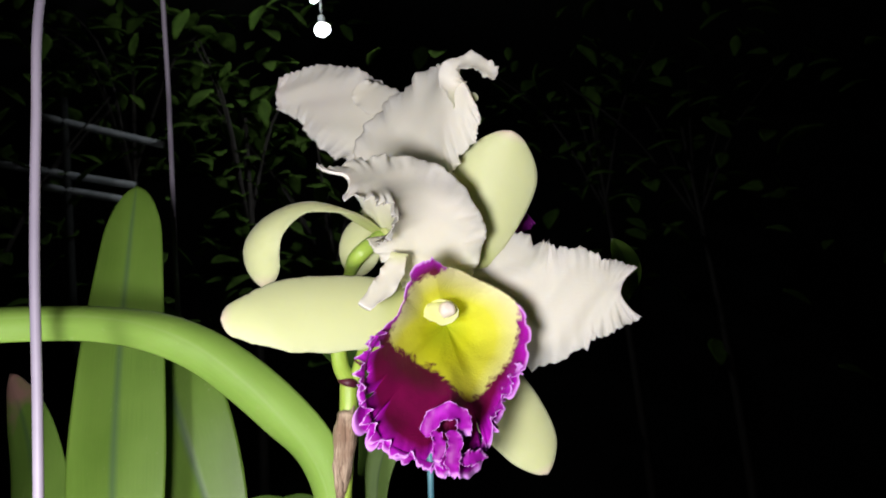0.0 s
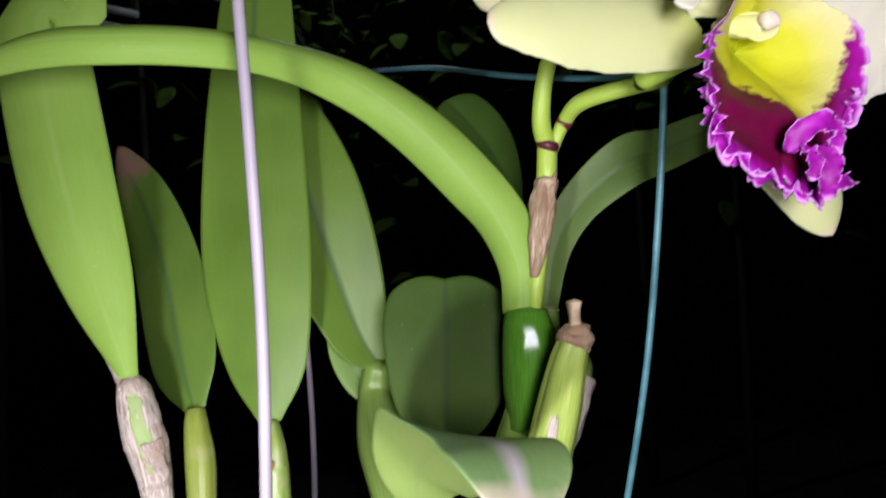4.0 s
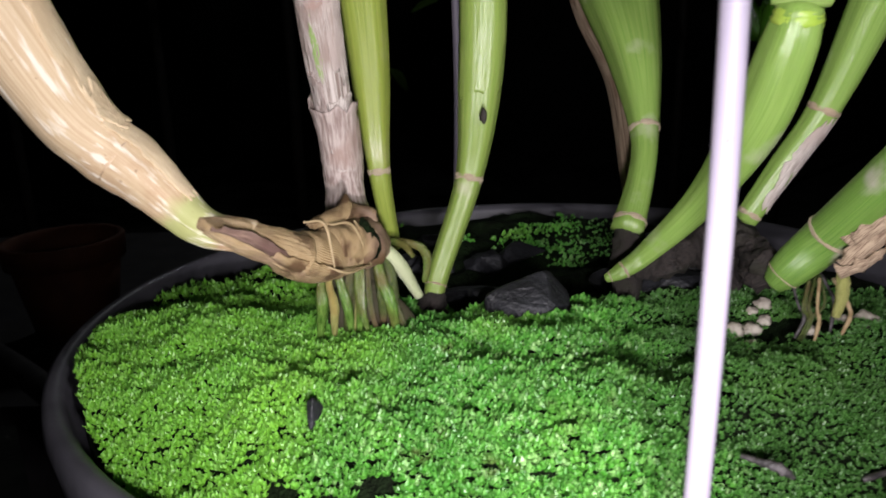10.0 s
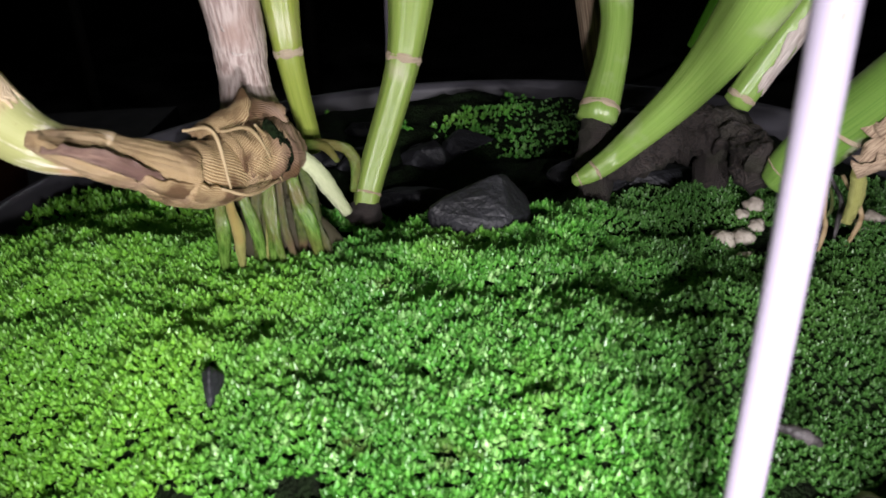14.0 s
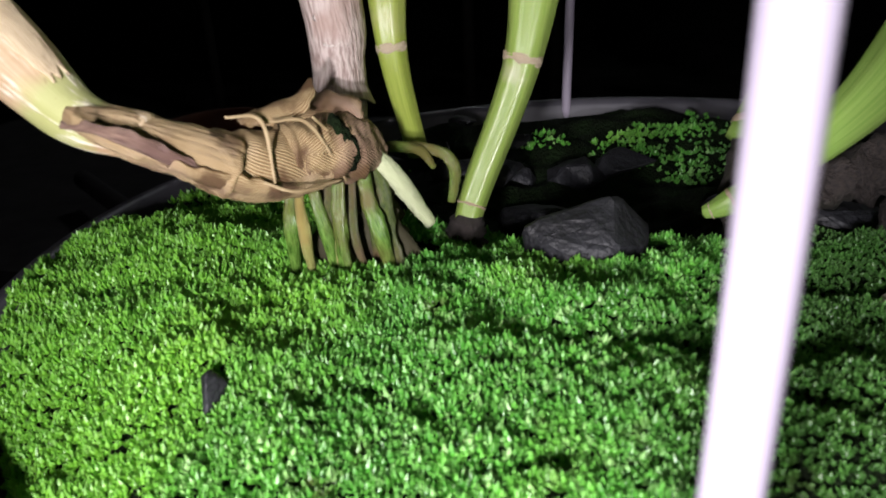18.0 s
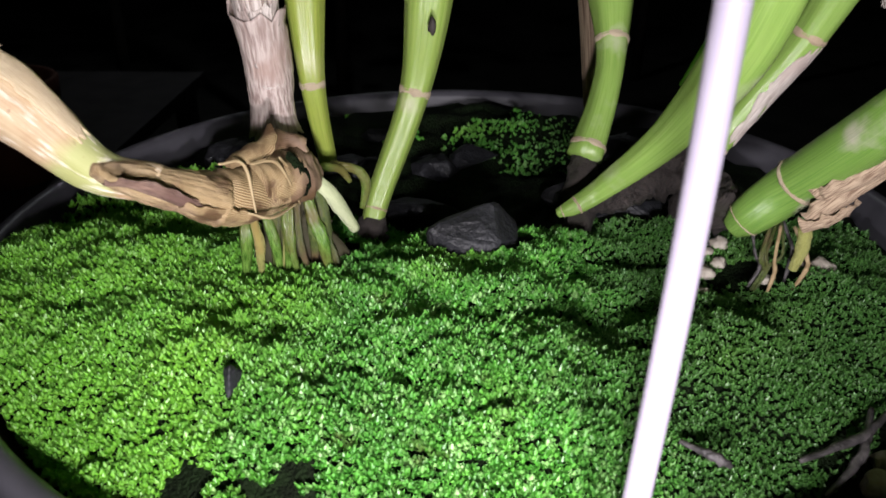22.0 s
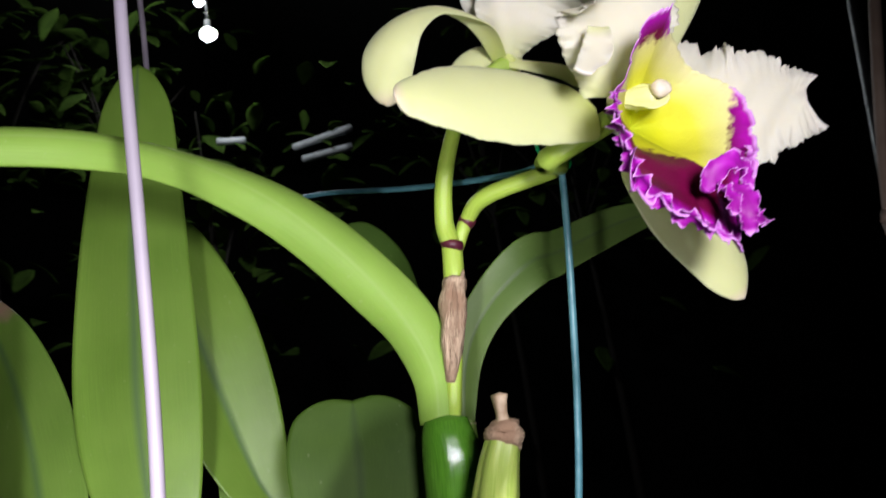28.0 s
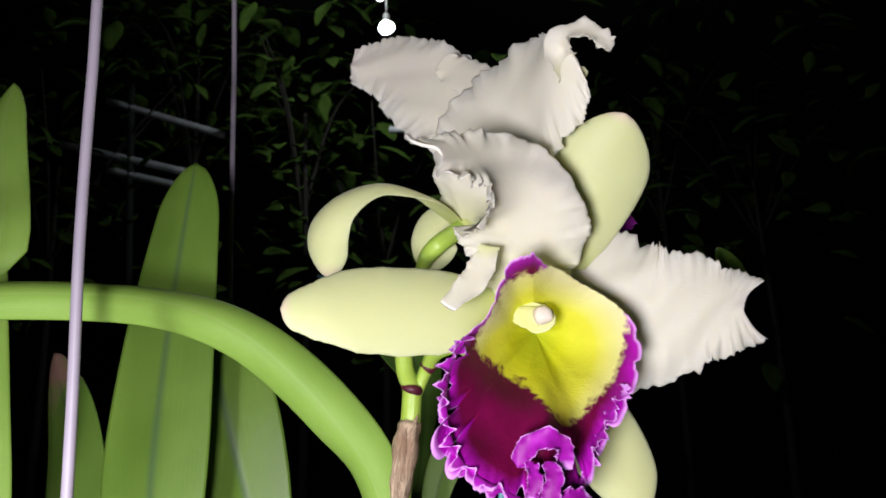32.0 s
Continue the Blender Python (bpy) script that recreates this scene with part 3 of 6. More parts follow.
def peel(pts, rad, s0, s1, a0, a1, lift, seed, taper=0.35, n=40, m=12, th=0.00035):
    """A torn piece of dry skin that lies round a tube from s0 to s1 between two angles (0 faces the front), its edges ragged and lifted."""
    u, w = np.linspace(0, 1, n + 1), np.linspace(-1, 1, m + 1)
    U, W = np.meshgrid(u, w, indexing="ij")
    rag = 1 + 0.40 * wob(U * 4.3 + np.sign(W) * 3.37 + seed, seed) + 0.22 * wob(U * 15.7 + np.sign(W) * 5.21, seed + 1)
    W = W * np.where(np.abs(W) > 0.6, np.clip(rag, 0.35, 1.5), 1)
    W = W * (1 - taper + taper * np.sqrt(np.clip(np.sin(np.pi * np.clip(U, 0.01, 0.99)), 0, 1)))
    S = s0 + (s1 - s0) * (U + 0.10 * wob(W * 4, seed + 2) * np.abs(2 * U - 1))
    A = (a0 + a1) / 2 + (a1 - a0) / 2 * W
    c = spline(pts, np.clip(S, 0, 1).ravel()).reshape(*S.shape, 3)
    r = spline(rad, np.clip(S, 0, 1).ravel())[:, 0].reshape(S.shape)
    q = np.linspace(0, 1, 60)
    g = unit(np.gradient(spline(pts, q), axis=0))
    t = np.stack([np.interp(np.clip(S, 0, 1).ravel(), q, g[:, k]) for k in range(3)], -1).reshape(*S.shape, 3)
    ref = np.array([0.0, -1.0, 0.0])
    a = unit(ref - t * (t @ ref)[..., None])
    b = np.cross(t, a)
    R = r * (1.03 + 0.03 * wob(U * 9 + W * 3, seed + 3)) + 0.6 * lift * np.abs(W) ** 3 * np.clip(0.2 + 1.6 * wob(U * 3.1 + np.sign(W) * 2.3, seed + 4), 0, 1) + lift * 0.35 * np.abs(2 * U - 1) ** 6
    d = a * np.cos(A)[..., None] + b * np.sin(A)[..., None]
    P = c + d * R[..., None]
    top, low = P.reshape(-1, 3), (P - d * th).reshape(-1, 3)
    k, wd = len(top), m + 1
    f = []
    for y in range(n):
        for x in range(m):
            e = y * wd + x
            f += [(e, e + 1, e + wd + 1, e + wd), (k + e, k + e + wd, k + e + wd + 1, k + e + 1)]
    loop = [y * wd for y in range(n + 1)] + [n * wd + x for x in range(1, wd)] + [y * wd + wd - 1 for y in range(n - 1, -1, -1)] + list(range(wd - 2, 0, -1))
    f += [(e, h, k + h, k + e) for e, h in zip(loop, loop[1:] + loop[:1])]
    uv = np.stack([W * 0.5 + 0.5, U], -1).reshape(-1, 2)
    return np.vstack([top, low]), f, np.vstack([uv, uv])


# ---- the pot and what lies in it ----
def lathe(profile, seg=96, centre=(0.0, 0.0)):
    v, f = [], []
    for r, z in profile:
        for j in range(seg):
            a = 2 * math.pi * j / seg
            v.append((centre[0] + r * math.cos(a), centre[1] + r * math.sin(a), z))
    for i in range(len(profile) - 1):
        for j in range(seg):
            k = (j + 1) % seg
            f.append((i * seg + j, i * seg + k, (i + 1) * seg + k, (i + 1) * seg + j))
    return np.array(v), f


pot = thing("flower_pot", (0, 0, 0.82), "round black plastic hanging pot with a rolled rim", "flower pot")
part("body", lathe([(0.001, 0.822), (0.080, 0.822), (0.084, 0.828), (0.109, 0.978), (0.1105, 0.984), (0.1075, 0.984), (0.1055, 0.975), (0.081, 0.832), (0.001, 0.830)]), POT, pot)
# paler copy of the black plastic: light on the rim put into colour
RIM_LIT = plain("black_plastic_rim_lit", (0.052, 0.051, 0.060), (0.092, 0.090, 0.103), 45, 0.42, 0.25, 0.0004)
part("rim", lathe([(0.1108, 0.978), (0.1190, 0.980), (0.1215, 0.984), (0.1232, 0.996), (0.1225, 0.9998), (0.1212, 1.0006), (0.1190, 1.0002), (0.1178, 0.9985), (0.1165, 0.992), (0.1120, 0.984), (0.1108, 0.978)]), RIM_LIT, pot)


def ease(v, a, b):
    q = min(1.0, max(0.0, (v - a) / (b - a)))
    return q * q * (3 - 2 * q)


def ground(x, y):
    """Height of the potting mix under the moss: a cushion to the left, lower to the right and behind."""
    r, a = math.hypot(x, y), math.degrees(math.atan2(y, x))
    front = ease(-y, 0.0, 0.040)
    z = 1.0005 + 0.0068 * front - 0.0068 * ease(x, 0.012, 0.050) * front + 0.004 * min(1.0, max(0.0, (y - 0.04) / 0.04))
    drop = 0.005 + 0.011 * ease(a, -150, -128) * ease(-a, 15, 50) if a < 0 else 0.006
    z -= drop * max(0.0, (r - 0.084) / 0.030) ** 1.4
    z -= 0.0040 * math.exp(-((x + 0.042) ** 2 + (y + 0.083) ** 2) / 0.00006)
    z -= 0.0040 * math.exp(-((x + 0.037) ** 2 + (y + 0.036) ** 2) / 0.00018)
    z -= 0.0035 * math.exp(-((x - 0.004) ** 2 + (y + 0.036) ** 2) / 0.00012)
    z -= 0.0030 * math.exp(-((x - 0.022) ** 2 / 0.00006 + (y + 0.062) ** 2 / 0.0004))
    z += 0.0035 * math.exp(-((x - 0.050) ** 2 + (y + 0.066) ** 2) / 0.00025)
    z += 0.0030 * math.exp(-((x - 0.086) ** 2 + (y + 0.040) ** 2) / 0.00016)
    z -= 0.010 * math.exp(-(x ** 2 + (y - 0.010) ** 2) / 0.0007)
    z -= 0.003 * ease(y, 0.01, 0.05)
    lumps = 0.0060 * (abs(noise.noise((x * 27, y * 40, 0.5))) - 0.20) + 0.0038 * (abs(noise.noise((x * 75, y * 105, 3.5))) - 0.20)
    return z + lumps + 0.0008 * noise.noise((x * 230, y * 230, 1.5))


def soil_mesh():
    v, f, rings, seg = [(0, 0, ground(0, 0) - 0.0015)], [], 56, 120
    for i in range(1, rings + 1):
        for j in range(seg):
            a, r = 2 * math.pi * j / seg, 0.1150 * i / rings
            x, y = r * math.cos(a), r * math.sin(a)
            v.append((x, y, ground(x, y) - 0.0015 - (0.012 if i == rings else 0)))
    for j in range(seg):
        f.append((0, 1 + j, 1 + (j + 1) % seg))
    for i in range(rings - 1):
        for j in range(seg):
            k = (j + 1) % seg
            f.append((1 + i * seg + j, 1 + (i + 1) * seg + j, 1 + (i + 1) * seg + k, 1 + i * seg + k))
    return np.array(v), f


SOIL.node_tree.nodes["Principled BSDF"].inputs["Specular IOR Level"].default_value = 0.1
soil = part("potting_mix", soil_mesh(), SOIL)
tagged(soil, "dark damp potting mix filling the pot under moss", "soil", kind="stuff")

# ---- the orchid ----
orchid = thing("orchid_plant", (0.0, 0.0, 1.0), "flowering cattleya orchid with two ruffled white and purple flowers", "orchid")


def bulb(name, pts, rad, mat, label="", rings=(), groove=0.08, n=40, ng=5, rough=0.0):
    ob = part(name, tube(pts, rad, 40, n, groove, ng, rough), mat, orchid, label)
    for s in rings:
        part("node_ring", ring_at(pts, rad, s, 0.0075, 0.05), RINGM, ob)
    return ob


# the dark feet of stems, going down into the potting mix
for foot in ([(0.0293, -0.0110, 1.0222), (0.0286, -0.0128, 1.0135), (0.0284, -0.0138, 0.9985)], [(-0.0222, -0.0172, 1.0078), (-0.0234, -0.0184, 1.0015), (-0.0242, -0.0190, 0.9900)], [(0.0578, -0.0130, 1.0222), (0.0560, -0.0128, 1.0160), (0.0548, -0.0126, 1.0030)]):
    part("stem_foot", tube(foot, [0.0029, 0.0040, 0.0034], 18, 24, 0.08, 5, 0.3, len(orchid.children)), DARK_HUSK, orchid, "dark brown foot of a stem in the potting mix")
# olive bulb E
bulb("pseudobulb", [(-0.0329, -0.0140, 1.0194), (-0.0346, -0.0186, 1.0410), (-0.0359, -0.0134, 1.0652), (-0.0379, -0.0076, 1.0926), (-0.0401, -0.0045, 1.1074), (-0.0413, -0.0014, 1.1144)],
     [0.0021, 0.0028, 0.0049, 0.0062, 0.0051, 0.0041], BULB_OLIVE, "slender olive green pseudobulb", (0.2,))
# bulb F
bulb("pseudobulb", [(-0.0228, -0.0179, 1.0061), (-0.0206, -0.0146, 1.0136), (-0.0124, -0.0085, 1.0357), (-0.0089, -0.0071, 1.0566), (-0.0072, -0.0071, 1.0769), (-0.0072, -0.0063, 1.0965), (-0.0093, -0.0040, 1.1087)],
     [0.0026, 0.0030, 0.0036, 0.0054, 0.0059, 0.0048, 0.0034], BULB_SLIM, "slender green pseudobulb with an orange scar", (0.1, 0.34))
part("sheath", peel([(-0.0089, -0.0071, 1.0566), (-0.0072, -0.0071, 1.0769), (-0.0072, -0.0063, 1.0965), (-0.0093, -0.0040, 1.1087)], [0.0054, 0.0059, 0.0048, 0.0034], 0.02, 0.55, -3.1, 3.1, 0.0, 84, 0.05), BULB_SLIM, orchid, "green sheath clasping the lower pseudobulb")
part("scar", lump((-0.0073, -0.0130, 1.0927), (0.0014, 0.0010, 0.0022), 1.0, 0.5, 2), SCAR, orchid, "orange brown scar on a pseudobulb")
part("scar", lump((-0.0079, -0.0171, 1.0536), (0.0008, 0.0008, 0.0022), 2.0, 0.5, 2), DARK_HUSK, orchid, "dark scar on a pseudobulb")
# bulb G
bulb("pseudobulb", [(0.0291, -0.0114, 1.0211), (0.0345, -0.0019, 1.0344), (0.0368, 0.0070, 1.0458), (0.0363, 0.0217, 1.0662), (0.0325, 0.0370, 1.0907), (0.0288, 0.0493, 1.1108), (0.0309, 0.0469, 1.1256)],
     [0.0044, 0.0036, 0.0041, 0.0080, 0.0122, 0.0090, 0.0071], BULB, "thick green pseudobulb", (0.03, 0.33))
# bulb H
HP = [(0.0212, -0.0261, 1.0130), (0.0251, -0.0263, 1.0150), (0.0313, -0.0258, 1.0194), (0.0423, -0.0327, 1.0340), (0.0503, -0.0401, 1.0518), (0.0538, -0.0453, 1.0671), (0.0550, -0.0470, 1.0753)]
HR = [0.0011, 0.0021, 0.0027, 0.0041, 0.0060, 0.0057, 0.0044]
bulb("pseudobulb", HP, HR, BULB, "short swollen green pseudobulb", (0.05, 0.18))
part("joint", ring_at(HP, HR, 0.955, 0.035, 0.03), LEAF_YELLOW, orchid, "yellow green joint between stem and leaf")
# stem I up to the dark bulb A
bulb("pseudobulb", [(0.0588, -0.0134, 1.0236), (0.0671, -0.0136, 1.0370), (0.0756, -0.0150, 1.0517), (0.0831, -0.0195, 1.0761), (0.0858, -0.0260, 1.0935), (0.0905, -0.0330, 1.1060), (0.0958, -0.0375, 1.1191)],
     [0.0030, 0.0035, 0.0039, 0.0056, 0.0056, 0.0058, 0.0063], BULB, "grey green orchid stem with a papery collar", (0.02, 0.33))
bulb("pseudobulb", [(0.0948, -0.0371, 1.1064), (0.0967, -0.0362, 1.1210), (0.0979, -0.0364, 1.1356), (0.0973, -0.0372, 1.1449), (0.0973, -0.0375, 1.1504)],
     [0.0067, 0.0096, 0.0104, 0.0091, 0.0076], BULB_DARK, "dark glossy green pseudobulb", (), 0.02)
IP = [(0.0588, -0.0134, 1.0236), (0.0671, -0.0136, 1.0370), (0.0756, -0.0150, 1.0517), (0.0831, -0.0195, 1.0761)]
part("sheath", peel(IP, [0.0030, 0.0035, 0.0039, 0.0056], 0.10, 0.62, -0.3, 1.4, 0.0003, 83, 0.6), SHEATH, orchid, "thin whitish skin on a stem")
# J with the stub
JP = [(0.0592, -0.0331, 1.0128), (0.0622, -0.0345, 1.0168), (0.0694, -0.0375, 1.0258), (0.0788, -0.0563, 1.0501), (0.0852, -0.0545, 1.0594), (0.0913, -0.0585, 1.0756), (0.0983, -0.0630, 1.0985), (0.1034, -0.0680, 1.1183), (0.1066, -0.0730, 1.1334), (0.1098, -0.0756, 1.1436)]
JR = [0.0026, 0.0045, 0.0053, 0.0053, 0.0049, 0.0060, 0.0074, 0.0073, 0.0060, 0.0046]
bulb("pseudobulb", JP[4:], JR[4:], BULB_YELLOW, "grooved yellow green pseudobulb cut off at the top", (), 0.16, 46, 5)
bulb("pseudobulb", JP[:5], JR[:5], BULB_LOW, "jointed grey green base of a pseudobulb", (0.18, 0.50, 0.95), 0.03, 40, 5)
part("rhizome", tube([(0.0293, -0.0233, 1.0132), (0.0358, -0.0167, 1.0132), (0.0465, -0.0111, 1.0159), (0.0567, -0.0161, 1.0176), (0.0596, -0.0301, 1.0145)], [0.0010, 0.0034, 0.0046, 0.0044, 0.0044], 24, 60, 0.15, 7, 0.7), DARK_HUSK, orchid, "dark rhizome running between the stems")
part("cut_stub", tube([(0.1098, -0.0756, 1.1440), (0.1092, -0.0770, 1.1486), (0.1094, -0.0773, 1.1538)], [0.0025, 0.0018, 0.0025], 14, 12, 0.2, 5, 0.1), FLAKE, orchid, "dry cut flower stub")
part("collar", tube([(0.1081, -0.0761, 1.1399), (0.1094, -0.0757, 1.1428), (0.1097, -0.0763, 1.1461)], [0.0053, 0.0057, 0.0039], 18, 8, 0.1, 5, 0.25), SPIKE_SHEATH, orchid, "torn brown papery collar")
part("sheath", ribbon([(0.0704, -0.0453, 1.0250), (0.0805, -0.0492, 1.0394), (0.0897, -0.0502, 1.0531)], [0.0035, 0.0043, 0.0008], (0.4, -1, 0.3), 5, 16, -0.8, 0, 0.0012, 3, 0.0006, 3, 0.4), SPIKE_SHEATH, orchid, "torn papery sheath")
for k, (p, q, r, hw) in enumerate((((0.0698, -0.0455, 1.0199), (0.0768, -0.0488, 1.0295), (0.0855, -0.0494, 1.0371), 0.0030), ((0.0717, -0.0461, 1.0253), (0.0775, -0.0509, 1.0335), (0.0822, -0.0506, 1.0414), 0.0034), ((0.0778, -0.0491, 1.0362), (0.0826, -0.0527, 1.0452), (0.0915, -0.0532, 1.0533), 0.0028), ((0.0682, -0.0460, 1.0184), (0.0733, -0.0479, 1.0217), (0.0775, -0.0476, 1.0258), 0.0022), ((0.0814, -0.0495, 1.0459), (0.0860, -0.0517, 1.0526), (0.0957, -0.0495, 1.0666), 0.0022))):
    part("sheath", ribbon([p, q, r], [hw, hw * 0.9, hw * 0.15], (0.35, -1, 0.3 - 0.2 * k), 6, 18, -0.5, 0, 0.0011, 3, 0.0005, 70 + k, 0.6), SPIKE_SHEATH, orchid, "torn brown papery sheath")
part("sheath", peel(JP[4:], JR[4:], 0.01, 0.62, -0.75, 0.10, 0.0004, 81, 0.8), SHEATH, orchid, "grey papery sheath peeling off")
part("sheath", peel(JP, JR, 0.30, 0.42, -0.3, 2.0, 0.0018, 82), SHEATH_PINK, orchid, "torn papery collar round a joint")
part("sheath", tube([(0.1231, 0.0319, 1.1154), (0.1136, 0.0213, 1.0925), (0.1071, 0.0126, 1.0721), (0.1022, 0.0056, 1.0539)], [0.0098, 0.0078, 0.0042, 0.0010], 16, 18, 0.1, 5, 0.15), SHEATH, orchid, "dry pointed grey green sheath")
# grey papery cane D
DP = [(-0.0416, -0.0287, 1.0297), (-0.0428, -0.0249, 1.0452), (-0.0433, -0.0311, 1.0717), (-0.0447, -0.0349, 1.0925), (-0.0477, -0.0364, 1.1102), (-0.0503, -0.0382, 1.1263), (-0.0502, -0.0428, 1.1335)]
DR = [0.0044, 0.0041, 0.0045, 0.0058, 0.0074, 0.0064, 0.0033]
old_cane = part("pseudobulb", tube(DP, DR, 40, 90, 0.07, 13, 0.12), CANE_GREY, orchid, "old cane wrapped in torn grey papery sheath")
for k, (s0, s1, a0, a1, lift, mat) in enumerate(((0.02, 0.20, -1.2, 0.9, 0.0006, 1), (0.15, 0.27, -0.2, 1.5, 0.0016, 0), (0.17, 0.30, -1.7, -0.2, 0.0014, 2), (0.26, 0.52, -1.0, 0.35, 0.0007, 1), (0.30, 0.55, 0.3, 1.5, 0.0012, 0), (0.48, 0.70, -1.6, -0.3, 0.0010, 0), (0.50, 0.66, 0.1, 1.3, 0.0018, 2), (0.66, 0.97, -1.7, -0.35, 0.0012, 0), (0.62, 0.95, 0.75, 1.8, 0.0012, 1), (0.40, 0.50, -0.6, 0.5, 0.0005, 2))):
    part("sheath", peel(DP, DR, s0, s1, a0, a1, lift, 30 + k), (SHEATH, CANE_GREY, SHEATH_PINK)[mat], old_cane, "torn flake of papery sheath")
part("sheath", ribbon([(-0.0591, -0.0410, 1.1404), (-0.0534, -0.0434, 1.1312), (-0.0513, -0.0442, 1.1180)], [0.0014, 0.0030, 0.0020], (-0.4, -1, 0), 8, 24, -0.6, 0, 0.0004, 3, 0.0004, 6, 0.35), CANE_GREY, old_cane, "torn papery sheath at the leaf base")
part("sheath", peel(DP, [q * 1.12 for q in DR], 0.03, 0.255, -2.2, 2.2, 0.0022, 46, 0.0), SHEATH_PINK, old_cane, "torn cup-shaped end of an old sheath")
part("bare_skin", peel(DP, DR, 0.56, 0.95, -0.05, 0.75, 0.0, 44, 0.95), BULB_BRIGHT, old_cane, "bright green skin showing through the sheath")
part("bare_skin", peel(DP, DR, 0.29, 0.39, -0.45, 0.05, 0.0, 45, 0.95), BULB_BRIGHT, old_cane, "small green patch showing through the sheath")
# tan dry cane C
CP = [(-0.0530, -0.0669, 1.0371), (-0.0627, -0.0679, 1.0400), (-0.0721, -0.0691, 1.0507), (-0.0812, -0.0716, 1.0610), (-0.0868, -0.0812, 1.0811), (-0.0912, -0.0897, 1.0979), (-0.0985, -0.0979, 1.1170), (-0.1045, -0.1060, 1.1361)]
part("pseudobulb", tube(CP, [0.0032, 0.0038, 0.0056, 0.0067, 0.0077, 0.0077, 0.0065, 0.0040], 32, 70, 0.02, 9, 0.08), CANE, orchid, "old dry tan cane leaning out over the rim")
CR = [0.0032, 0.0038, 0.0056, 0.0067, 0.0077, 0.0077, 0.0065, 0.0040]
tan_cane = orchid.children[-1]
for k, (s0, s1, a0, a1, lift, mat) in enumerate(((0.20, 0.47, 0.9, 1.8, 0.0006, 0), (0.36, 0.62, 1.0, 2.0, 0.0012, 0), (0.50, 0.80, -2.0, -1.2, 0.0010, 0), (0.74, 0.96, 0.8, 1.8, 0.0014, 0), (0.60, 0.86, -0.4, 0.5, 0.0003, 1))):
    part("flake", peel(CP, CR, s0, s1, a0, a1, lift, 60 + k), (PEEL_PALE, PEEL_TAN)[mat], tan_cane, "pale flake of dry skin peeling off")
for q in (0.335, 0.60):
    part("node_ring", ring_at(CP, CR, q, 0.003, 0.012), FLAKE, tan_cane, "thin brown node line")
# husk: the old rhizome
part("rhizome", tube([(-0.0622, -0.0707, 1.0413), (-0.0556, -0.0680, 1.0379), (-0.0498, -0.0633, 1.0339), (-0.0456, -0.0598, 1.0305)], [0.0013, 0.0033, 0.0038, 0.0045], 72, 40, 0.05, 24, 0.10), RIBBED, orchid, "tan ribbed rhizome segment with a dark torn end")
part("rhizome", tube([(-0.0495, -0.0606, 1.0322), (-0.0459, -0.0559, 1.0296), (-0.0419, -0.0497, 1.0283), (-0.0384, -0.0454, 1.0277)], [0.0044, 0.0054, 0.0054, 0.0047], 30, 40, 0.0, 9, 0.07), RIBBED_SLANT, orchid, "swollen ribbed rhizome segment")
part("rhizome", tube([(-0.0422, -0.0513, 1.0303), (-0.0388, -0.0461, 1.0293), (-0.0355, -0.0401, 1.0278), (-0.0335, -0.0351, 1.0262)], [0.0048, 0.0058, 0.0053, 0.0030], 30, 40, 0.05, 9, 0.2, 2.0), RIBBED_DARK, orchid, "dark brown rhizome segment with pale fibres")
part("husk_scale", ribbon([(-0.0462, -0.0505, 1.0348), (-0.0413, -0.0467, 1.0359), (-0.0365, -0.0423, 1.0355), (-0.0334, -0.0409, 1.0319)], [0.0006, 0.0023, 0.0033, 0.0024], (-0.3, -1, 0.6), 6, 20, -0.6, 0, 0.0008, 3, 0.0006, 9, 0.4), RIBBED_SCALE, orchid, "dry tan scale wrapping the cane's foot")
part("husk_scale", ribbon([(-0.0574, -0.0772, 1.0413), (-0.0550, -0.0742, 1.0398), (-0.0517, -0.0718, 1.0372), (-0.0486, -0.0680, 1.0334), (-0.0452, -0.0640, 1.0294)], [0.0001, 0.0010, 0.0016, 0.0015, 0.0005], (-0.1, -1, -0.25), 10, 40, -0.7, 0.05, 0.0004, 5, 0.0006, 10, 0.22, (0.0, 0.0)), SCALE_TIP, orchid, "purple brown scale with a pointed end")
part("husk_scale", ribbon([(-0.0492, -0.0691, 1.0337), (-0.0464, -0.0654, 1.0302), (-0.0431, -0.0613, 1.0275), (-0.0395, -0.0581, 1.0265)], [0.0010, 0.0022, 0.0024, 0.0010], (-0.1, -1, -0.5), 8, 26, -0.5, 0, 0.0003, 4, 0.0005, 11, 0.15, (0.0, 0.1)), RIBBED_SCALE, orchid, "torn tan scale")
for k, (a, b, c) in enumerate((((-0.0445, -0.0611, 1.0384), (-0.0412, -0.0573, 1.0368), (-0.0395, -0.0592, 1.0282)), ((-0.0403, -0.0564, 1.0366), (-0.0363, -0.0523, 1.0351), (-0.0338, -0.0472, 1.0246)), ((-0.0361, -0.0513, 1.0360), (-0.0350, -0.0481, 1.0322), (-0.0345, -0.0485, 1.0279)), ((-0.0407, -0.0602, 1.0286), (-0.0371, -0.0574, 1.0264), (-0.0341, -0.0481, 1.0252)))):
    part("fibre", tube([a, b, c], [0.0002, 0.00032, 0.0002], 8, 20, 0, 5, 0.3, k), FIBRE, orchid, "pale dry fibre over the rhizome")
